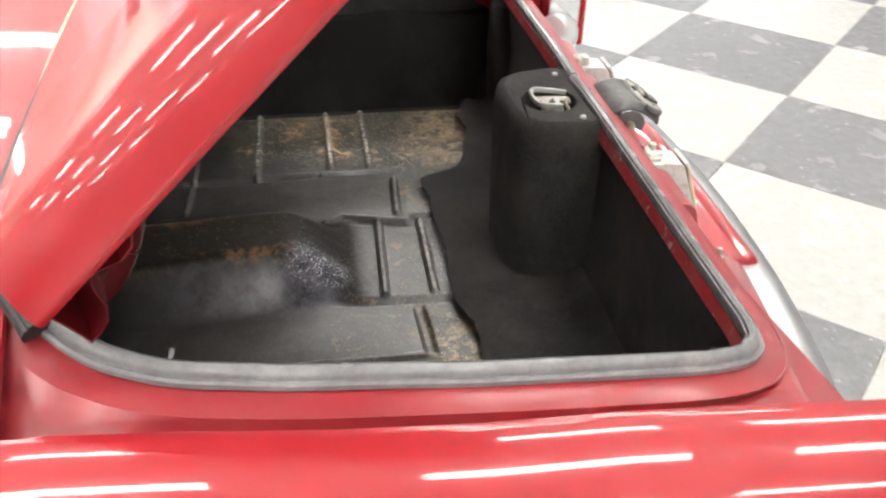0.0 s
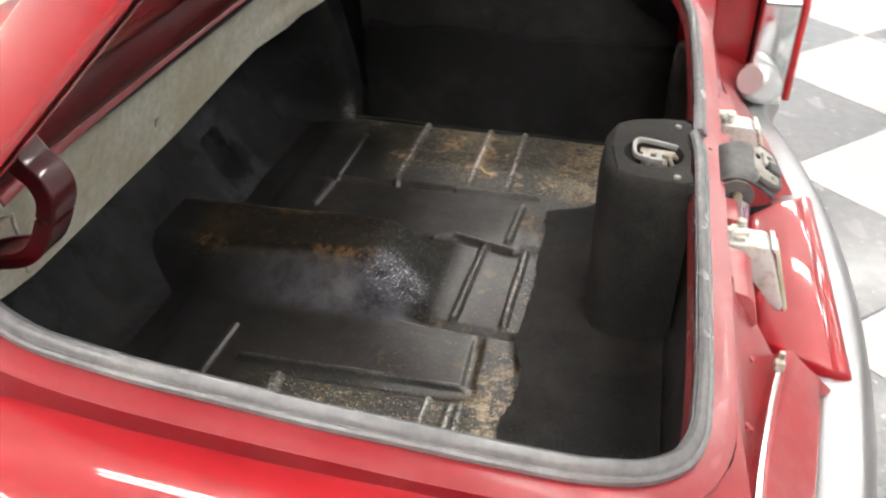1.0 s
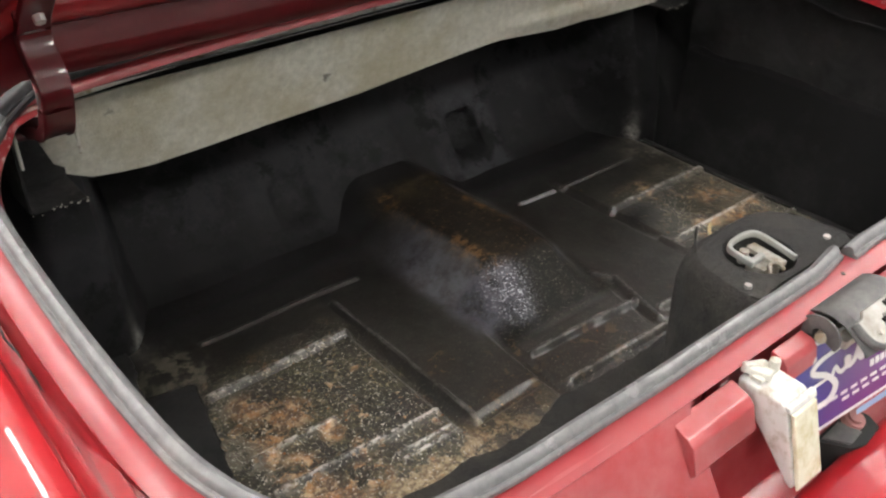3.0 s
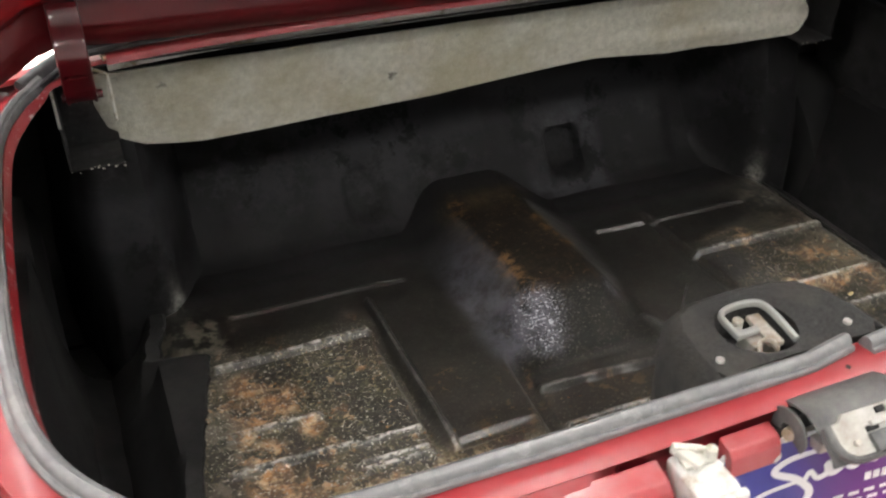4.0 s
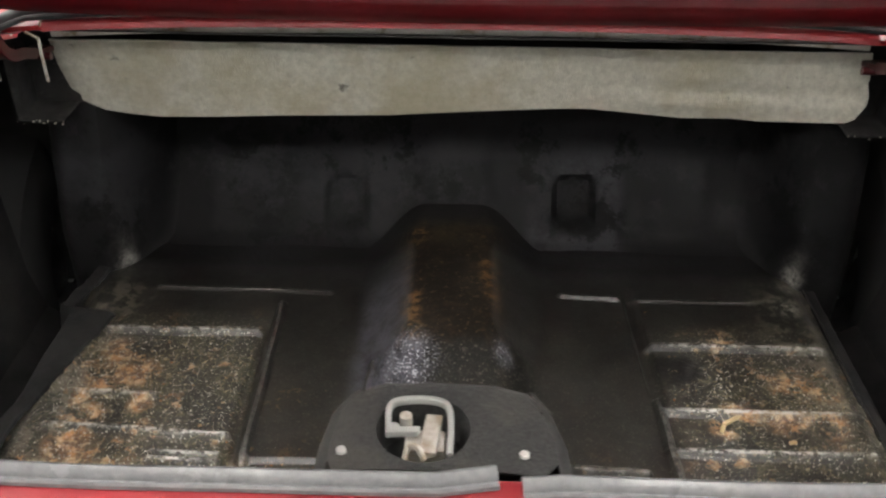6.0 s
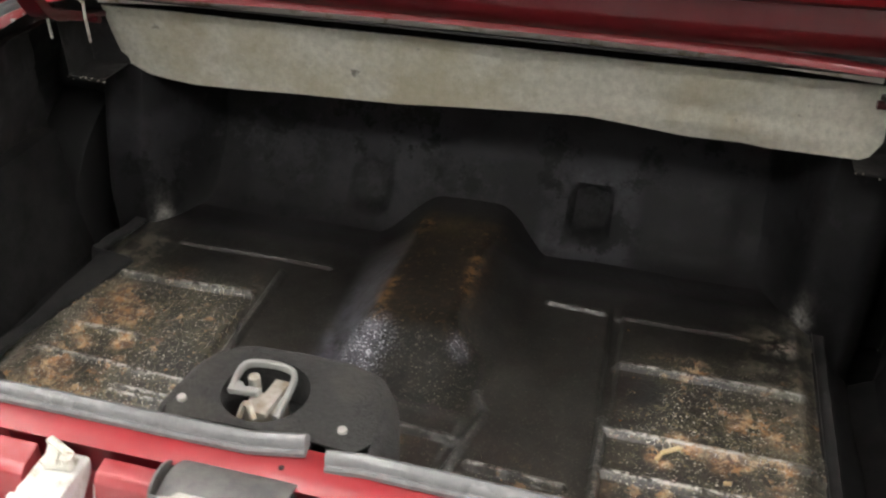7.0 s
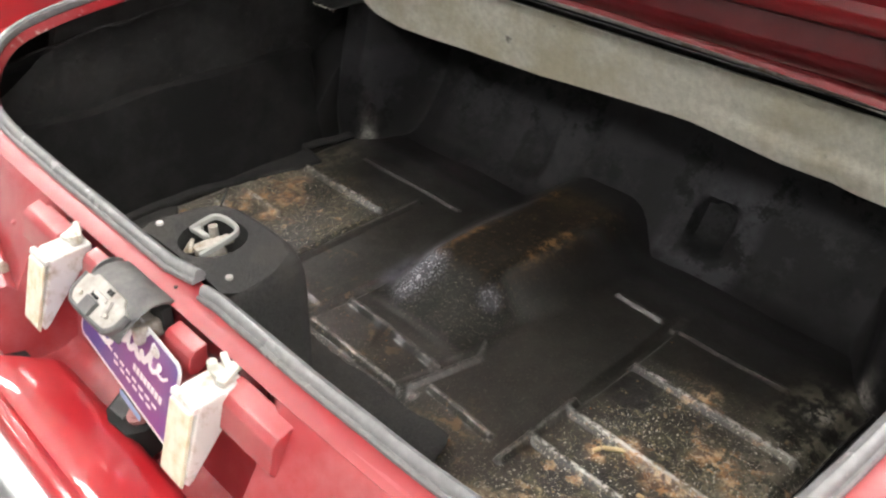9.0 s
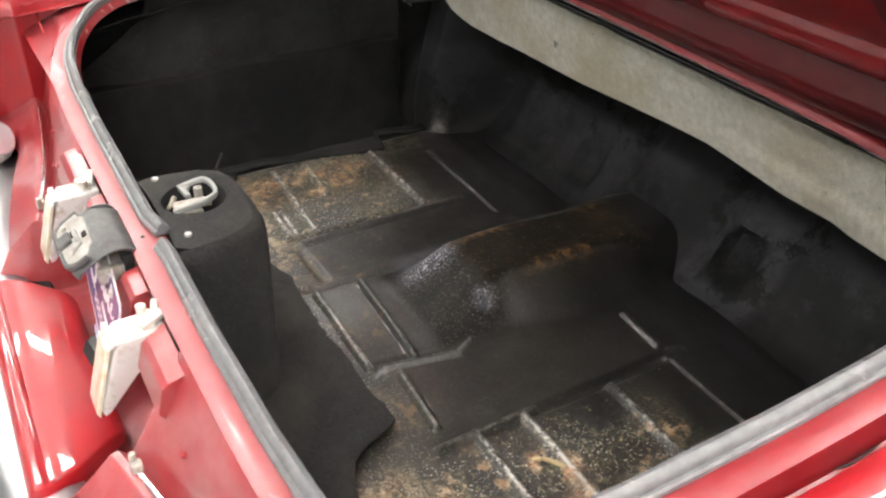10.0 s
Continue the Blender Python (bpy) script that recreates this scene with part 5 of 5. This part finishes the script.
# filler hole behind the plate's foot: dark block for its shaded depth, plus cap
P("filler_hole", prism([(-0.046, -0.072), (-0.023, -0.106), (-0.005, -0.113), (0.033, -0.108), (0.042, -0.09), (0.038, -0.07)], 0.488, 0.532, "z"), DARK, tail, "dark block for the shaded filler opening")
P("filler_plate", prism([(-0.038, -0.076), (-0.02, -0.103), (0.008, -0.1), (0.002, -0.074)], 0.5325, 0.535, "z", 0.0006), HOOD, tail, "grey metal flap in the filler opening")
P("filler_cap", join(disc(0.014, 0.008, (0.016, -0.084, 0.536), (0, -0.3, 0.9), 20), disc(0.009, 0.013, (0.016, -0.084, 0.537), (0, -0.3, 0.9), 16)), FUEL_CAP, tail, "faded pink filler cap")

# ---- raised centre of the ledge and the bumper ----
rows = []
FILL = ((-0.098, 0.504, 0.512, 0.15), (-0.104, 0.506, 0.521, 0.16), (-0.112, 0.508, 0.526, 0.167), (-0.125, 0.51, 0.529, 0.178), (-0.14, 0.511, 0.5315, 0.192), (-0.152, 0.512, 0.534, 0.203), (-0.165, 0.514, 0.536, 0.212), (-0.18, 0.515, 0.5375, 0.219),
        (-0.188, 0.516, 0.5365, 0.223), (-0.193, 0.516, 0.54, 0.225), (-0.2, 0.516, 0.5415, 0.226), (-0.207, 0.514, 0.539, 0.226), (-0.212, 0.51, 0.531, 0.224), (-0.214, 0.5, 0.515, 0.222), (-0.214, 0.48, 0.5, 0.22))
for y, z0, z1, w in FILL:
    row = []
    for u in (-1.018, -1.014, -1.0, -0.985) + tuple(np.linspace(-0.96, 0.96, 33)) + (0.985, 1.0, 1.014, 1.018):
        k = {1.018: 0.0, 1.014: 0.55, 1.0: 0.92, 0.985: 1.0}.get(abs(u), 1.0)
        row.append((u * w, y, z0 + (z1 + 0.004 * (1 - min(abs(u), 1.0) ** 2) - z0) * k))
    rows.append(row)
P("bumper_filler", sheet(rows, 0.002), RED, car, "glossy red raised panel under the plate")


prof = [(-0.02, -0.012), (-0.005, -0.003), (0.012, 0.001), (0.03, 0.003), (0.046, 0.002), (0.056, -0.003), (0.063, -0.012), (0.067, -0.03), (0.067, -0.06), (0.058, -0.095), (0.045, -0.115), (0.02, -0.12)]
rows = []
for x in np.linspace(-0.93, 0.93, 72):
    wrap = step(0.86, 0.93, abs(x))
    rows.append([(x, bumper_y(x) - d * (1 - wrap) + 0.12 * wrap * wrap, 0.524 + h - 0.012 * step(0.2, 0.75, abs(x))) for d, h in prof])
bumper = P("bumper", sheet(rows, 0.003), SATIN, car, "chromed rear bumper")
P("bumper_brace", sheet([[(x, bumper_y(x) + a, z) for a, z in ((0.0, 0.515), (0.05, 0.5), (0.07, 0.44))] for x in np.linspace(-0.85, 0.85, 24)], 0.002), DARK, bumper)

# ---- trunk lid, built in its own plane and then raised ----
LID_AT, LID_TURN = Vector((0, 0.70, 0.879)), radians(45.5)


def lid_point(x, u, v):
    """u along the lid from its hinge edge, v out of its face."""
    c, s_ = math.cos(LID_TURN), math.sin(LID_TURN)
    return (x, LID_AT.y - u * c + v * s_, LID_AT.z + u * s_ + v * c)


def lid_top(x):
    return 0.013 - 0.011 * (abs(x) / 0.68) ** 2


def lid_front(x):
    """The hinge edge bows back towards the sides."""
    return 0.03 + 0.04 * (abs(x) / 0.7) ** 2.2


LID_SIDE, sx, sv = [], 0.676, 0.001
# a crease, then the rounded band down to the hem
for run, a in ((0.0, 0), (0.002, 14), (0.002, 24), (0.002, 34)) + tuple((0.0078, 38 + 4.6 * i) for i in range(8)) + ((0.004, 84), (0.004, 120), (0.014, 180)):
    sx += run * math.cos(radians(a))
    sv -= run * math.sin(radians(a))
    LID_SIDE.append((sx, sv, 0))

ux = list(np.linspace(-0.68, 0.68, 45))
uu = [0.0, 0.006, 0.02, 0.05, 0.1, 0.18, 0.28, 0.4, 0.52, 0.64, 0.74, 0.77]
skin_rows = []
for k in uu:
    row = []
    edge = lambda x: lid_top(x) - (0.03 * (1 - k / 0.02) ** 2 if k < 0.02 else 0) - (0.05 * step(0.66, 0.77, k))
    side = LID_SIDE
    f = lid_front(0.7)
    left = [lid_point(-x, max(f, f + k * (0.77 - f) / 0.77), v - (0.05 * step(0.66, 0.77, k))) for x, v, _ in side[::-1]]
    right = [lid_point(x, max(f, f + k * (0.77 - f) / 0.77), v - (0.05 * step(0.66, 0.77, k))) for x, v, _ in side]
    row = left + [lid_point(x, lid_front(x) + k * (0.77 - lid_front(x)) / 0.77, edge(x)) for x in ux[1:-1]] + right
    skin_rows.append(row)
lid = P("trunk_lid", sheet(skin_rows, 0.0012), RED, car, "raised glossy red trunk lid")

# inner frame: rolled front bar, flat channel, recessed middle
inner = [(-0.026, -0.004), (-0.0255, -0.018), (-0.02, -0.03), (-0.006, -0.036), (0.01, -0.036), (0.024, -0.034), (0.034, -0.027), (0.042, -0.012), (0.05, -0.003), (0.06, -0.006), (0.075, -0.012), (0.09, -0.011), (0.1, -0.002), (0.106, 0.005), (0.112, 0.006),
         (0.13, 0.0075), (0.3, 0.0078), (0.55, 0.0075), (0.6, 0.006), (0.61, 0.0), (0.62, -0.01), (0.7, -0.01), (0.73, 0.0)]


def inner_rows(profile):
    rows = []
    for x in np.linspace(-0.706, 0.706, 61):
        k = step(0.60, 0.63, abs(x))
        drop_side = -0.010 * (abs(x) / 0.7) ** 2 - 0.046 * step(0.61, 0.7, abs(x))
        rows.append([lid_point(x, (u if u > 0 else u * (1 - step(0.55, 0.62, abs(x)))) + lid_front(x) * (1 - u / 0.77), (v * (1 - k) + min(v, -0.004) * k) + drop_side) for u, v in profile])
    return rows


P("inner_frame", sheet(inner_rows(inner[:11]), 0.0012), DULL_SHADED_RED, lid, "stamped inner frame, its red darkened for shade")
P("inner_panel", sheet(inner_rows(inner[10:]), 0.0012), INNER, lid, "glossy deep red inner panel")
for x in (-0.24, 0.24):
    P("brace", sheet([[lid_point(x + a, u, v - 0.010 * (x / 0.7) ** 2) for a, v in ((-0.05, 0.006), (-0.035, -0.012), (0.035, -0.012), (0.05, 0.006))] for u in (0.11, 0.2, 0.4, 0.61)], 0.0012), INNER, lid)

# ---- hinges: gooseneck arms in dark pockets ----
def hinge(s):
    x = s * 0.597
    path = smooth_path([(x, 0.72, 0.80), (x, 0.67, 0.812), (x, 0.628, 0.827), (x, 0.60, 0.8345), (x, 0.582, 0.848), (x, 0.5695, 0.87), (x, 0.5605, 0.895), (x, 0.565, 0.914), (x, 0.58, 0.93), (x, 0.588, 0.948), (x, 0.576, 0.97), (x, 0.53, 1.012), (x, 0.452, 1.09)], 5)
    arm = P("hinge", sweep(path, roundrect(0.035, 0.01, 0.0035, 2), up=(0, 0.4, -0.9)), SHADED_RED, car, "gooseneck hinge arm, its red darkened for shade")
    for d in (-0.0155, 0.0155):
        P("rib", sweep([p + Vector((d, 0.006, -0.002)) for p in path[6:52]], roundrect(0.004, 0.016, 0.0015, 2), up=(0, 0.4, -0.9)), SHADED_RED, arm)
    for u in (0.17, 0.26):
        q = lid_point(x, u, -0.036)
        P("bolt", disc(0.0065, 0.008, q, (0, -0.7, -0.7), 6), SCREW, arm, "bright hexagon bolt")
    P("pin", disc(0.006, 0.05, (x, 0.69, 0.80), (1, 0, 0), 10), SHADED_RED, arm)
    pk = P("hinge_pocket", block((0.07, 0.003, 0.15), (x, 0.735, 0.785), 0.001), DUSTY, car, "dark hinge pocket with cream edges")
    P("cheek", block((0.003, 0.07, 0.14), (x + s * 0.034, 0.70, 0.78), 0.001), DUSTY, pk)
    P("bottom", block((0.066, 0.07, 0.003), (x, 0.695, 0.712), 0.001), DUSTY, pk)
    drip_rng = random.Random(11 + s)
    for i in range(14 if s < 0 else 4):
        d = drip_rng.uniform(-0.034, 0.034)
        P("drip", disc(drip_rng.uniform(0.0006, 0.0016), 0.002, (x + d, 0.6585 + drip_rng.uniform(-0.001, 0.002), 0.712 + drip_rng.uniform(-0.004, 0.003)), (0.2, -1, 0.4), 7), DRIP, pk)
    for d in ((-0.034, 0.034) if s < 0 else ()):
        P("edge", sweep([(x + d, 0.645, 0.78), (x + d, 0.644, 0.82), (x + d, 0.646, 0.842), (x + d * 0.5, 0.648, 0.85)], roundrect(0.004, 0.004, 0.001, 1), up=(0, 1, 0)), CREAM, pk)


for s in (-1, 1):
    hinge(s)

# ---- deck forward of the lid, bright moulding and the foot of the roof ----
def deck_front(x):
    return 0.698 - 0.04 * (abs(x) / 0.6) ** 2


rows = []
for x in np.linspace(-0.762, 0.762, 41):
    y0 = deck_front(x)
    z0 = 0.863 - 0.02 * (abs(x) / 0.76) ** 2
    rows.append([(x, y0 + 0.006, z0 - 0.006), (x, y0 + 0.006, z0 - 0.003), (x, y0 + 0.008, z0), (x, y0 + 0.05, z0 + 0.004), (x, 0.86, z0 + 0.012), (x, 1.0, z0 + 0.016), (x, 1.2, z0 + 0.02)])
P("deck_panel", sheet(rows, 0.0012), RED, car, "glossy red panel ahead of the lid")
P("moulding", sweep(smooth_path([(x, deck_front(x) + 0.006, 0.868 - 0.02 * (x / 0.76) ** 2) for x in np.linspace(-0.565, 0.565, 15)], 4), roundrect(0.022, 0.007, 0.003, 3)), TAN, car, "beige moulding along the deck's edge")
P("roof_foot", sheet([[(x, y + 0.08 * (x / 0.7) ** 2, z) for y, z in ((0.93, 0.885), (0.935, 0.91), (0.96, 0.935), (1.05, 1.0), (1.2, 1.1))] for x in np.linspace(-0.7, 0.7, 21)], 0.004), VINYL, car, "cream folded vinyl roof")
P("front_bulkhead", block((1.56, 0.01, 0.6), (0, 1.2, 0.6), 0.002), DARK, car)
for s in (-1, 1):
    P("inner_skin", block((0.004, 1.2, 0.46), (s * 0.835, 0.6, 0.51), 0.001), DUSTY, car)
    P("inner_skin", block((0.28, 0.004, 0.5), (s * 0.69, 0.875, 0.53), 0.001), DUSTY, car)
P("underbody", sheet([[(x, y, 0.262 - 0.02 * (1 - abs(x) / 0.9)) for y in (-0.18, 0.1, 0.5, 0.9, 1.2)] for x in np.linspace(-0.85, 0.85, 9)], 0.004), DARK, car)
P("valance", sheet([[(x, bumper_y(x) + 0.04 + a, z) for a, z in ((0.0, 0.46), (0.01, 0.38), (0.05, 0.3), (0.07, 0.262))] for x in np.linspace(-0.88, 0.88, 24)], 0.002), RED, car)

# ---- rear wheels, which carry the car ----
for s in (-1, 1):
    tyre_prof = [(0.068, -0.075), (0.09, -0.03), (0.09, 0.03), (0.078, 0.06), (0.05, 0.068), (-0.05, 0.068), (-0.078, 0.06), (-0.09, 0.03), (-0.09, -0.03), (-0.068, -0.075)]
    bm = bmesh.new()
    vs = []
    for a in np.linspace(0, 2 * math.pi, 49)[:-1]:
        vs.append([bm.verts.new((s * 0.795 + p, 0.98 + (0.245 + q) * math.cos(a), 0.293 + (0.245 + q) * math.sin(a))) for p, q in tyre_prof])
    for i in range(48):
        a, b = vs[i], vs[(i + 1) % 48]
        for j in range(len(tyre_prof)):
            k = (j + 1) % len(tyre_prof)
            bm.faces.new((a[j], a[k], b[k], b[j]))
    bmesh.ops.recalc_face_normals(bm, faces=bm.faces)
    wheel = P("tyre", bm, TYRE, car, "black tyre under the fender")
    P("rim", disc(0.17, 0.12, (s * 0.795, 0.98, 0.293), (1, 0, 0), 32), STEEL, wheel)

# chips and crumbs on the trunk floor
for x, y, l, w, a, m_ in ((0.38, 0.368, 0.03, 0.006, 0.6, CHIP), (0.365, 0.352, 0.012, 0.006, 1.2, CHIP), (0.45, 0.33, 0.01, 0.005, 0.2, CHIP)):
    o = part("wood_chip", block((l, w, 0.004), (0, 0, 0), 0.0012), m_)
    o.location, o.rotation_euler = (CX + x, y, pan_height(x, y) + 0.003), (0, 0, a)
    tagged(o, "pale splinter of wood lying on the trunk floor", "wood chip", "chips on the trunk floor")

# flakes of paint and grit lying on the worn parts of the floor, too many to count
GRIT = mat("paint_flakes", (0.2, 0.17, 0.12), 0.4, coat=0.5)
geo = node(GRIT, "ShaderNodeNewGeometry")
ramp = node(GRIT, "ShaderNodeValToRGB")
for pos, col in ((0.0, (0.035, 0.032, 0.026)), (0.35, (0.08, 0.07, 0.05)), (0.55, (0.2, 0.16, 0.1)), (0.72, (0.32, 0.13, 0.045)), (0.88, (0.4, 0.31, 0.18)), (1.0, (0.5, 0.43, 0.3))):
    e = ramp.color_ramp.elements.new(pos) if pos not in (0.0, 1.0) else ramp.color_ramp.elements[int(pos)]
    e.color = (*col, 1)
link(GRIT, geo.outputs["Random Per Island"], ramp.inputs["Fac"])
link(GRIT, ramp.outputs["Color"], bsdf(GRIT).inputs["Base Color"])
rng = random.Random(7)
verts, faces = [], []
while len(faces) < 4000:
    zone = rng.random()
    if zone < 0.42:
        x, y = rng.uniform(-0.51, -0.27), 0.25 + 0.3 * rng.random() ** 1.3
    elif zone < 0.78:
        x, y = rng.uniform(0.29, 0.55), 0.13 + 0.42 * rng.random() ** 1.2
    elif zone < 0.97:
        x, y = rng.uniform(-0.4, 0.3), 0.22 + 0.08 * rng.random()
    else:
        x, y = rng.uniform(-0.5, 0.5), rng.uniform(0.22, 0.62)
    if noise.noise(Vector((x * 12, y * 12, 5))) < rng.uniform(-0.5, 0.4):
        continue
    r = 0.0005 + 0.0022 * rng.random() ** 5
    z, n, a0 = pan_height(x, y) + 0.0008, len(verts), rng.uniform(0, 6.28)
    tilt_x, tilt_y = rng.uniform(-0.5, 0.5), rng.uniform(-0.5, 0.5)
    k = 4
    for i in range(k):
        a = a0 + 6.283 * i / k
        q = r * rng.uniform(0.5, 1.3)
        dx, dy = q * math.cos(a), q * math.sin(a)
        verts.append((x + dx, y + dy, z + abs(dx * tilt_x + dy * tilt_y)))
    verts.append((x, y, z + 0.4 * r))
    for i in range(k):
        faces.append((n + i, n + (i + 1) % k, n + k))
me = bpy.data.meshes.new("paint_flakes")
me.from_pydata(verts, [], faces)
me.materials.append(GRIT)
o = new("paint_flakes", me)
o.location = (CX, 0, 0)
tagged(o, "flakes of paint, rust and grit on the trunk floor", "debris", kind="stuff")

# ---- floor tiles, piece by piece; the nearest are objects, the rest one mesh each colour ----
def tile_mesh(name, material):
    bm = bmesh.new()
    h, e = TILE / 2 - 0.0008, 0.002
    lo = [bm.verts.new((x * h, y * h, -0.006)) for x, y in ((-1, -1), (1, -1), (1, 1), (-1, 1))]
    up = [bm.verts.new((x * h, y * h, -e)) for x, y in ((-1, -1), (1, -1), (1, 1), (-1, 1))]
    top = [bm.verts.new((x * (h - e), y * (h - e), 0)) for x, y in ((-1, -1), (1, -1), (1, 1), (-1, 1))]
    for a, b in ((lo, up), (up, top)):
        for i in range(4):
            j = (i + 1) % 4
            bm.faces.new((a[i], a[j], b[j], b[i]))
    bm.faces.new(top)
    me = bpy.data.meshes.new(name)
    bm.to_mesh(me)
    bm.free()
    me.materials.append(material)
    return me


LIGHT_TILE, DARK_TILE = tile_mesh("light_tile", TILE_LIGHT), tile_mesh("dark_tile", TILE_DARK)
ct, st = math.cos(TILE_TURN), math.sin(TILE_TURN)
rest = {0: [], 1: []}
for i in range(-34, 35):
    for j in range(-34, 35):
        # corners of the grid lie at TILE_AT
        u, v = (i + 0.5) * TILE, (j + 0.5) * TILE
        x, y = TILE_AT[0] + ct * u - st * v, TILE_AT[1] + st * u + ct * v
        if not (ROOM_X[0] - 0.3 < x < ROOM_X[1] + 0.3 and ROOM_Y[0] - 0.3 < y < ROOM_Y[1] + 0.3):
            continue
        dark = (i + j) % 2 == DARK_PARITY
        if -0.9 < x < 5.2 and -5.0 < y < 2.6 or -3 < x < 1 and -2.2 < y < 2:
            o = new("floor_tile", DARK_TILE if dark else LIGHT_TILE)
            o.parent = floor
            o.matrix_basis = Matrix.Translation((x, y, GROUND)) @ Matrix.Rotation(TILE_TURN, 4, "Z")
        else:
            rest[int(dark)].append((x, y))
h = TILE / 2 - 0.0008
for k, spots in rest.items():
    verts, faces = [], []
    for x, y in spots:
        n = len(verts)
        verts += [(x + ct * a - st * b, y + st * a + ct * b, GROUND) for a, b in ((-h, -h), (h, -h), (h, h), (-h, h))]
        faces.append((n, n + 1, n + 2, n + 3))
    me = bpy.data.meshes.new("far_tiles")
    me.from_pydata(verts, [], faces)
    me.materials.append(TILE_DARK if k else TILE_LIGHT)
    o = new("far_tiles", me)
    o.parent = floor
    tagged(o, kind="stuff")
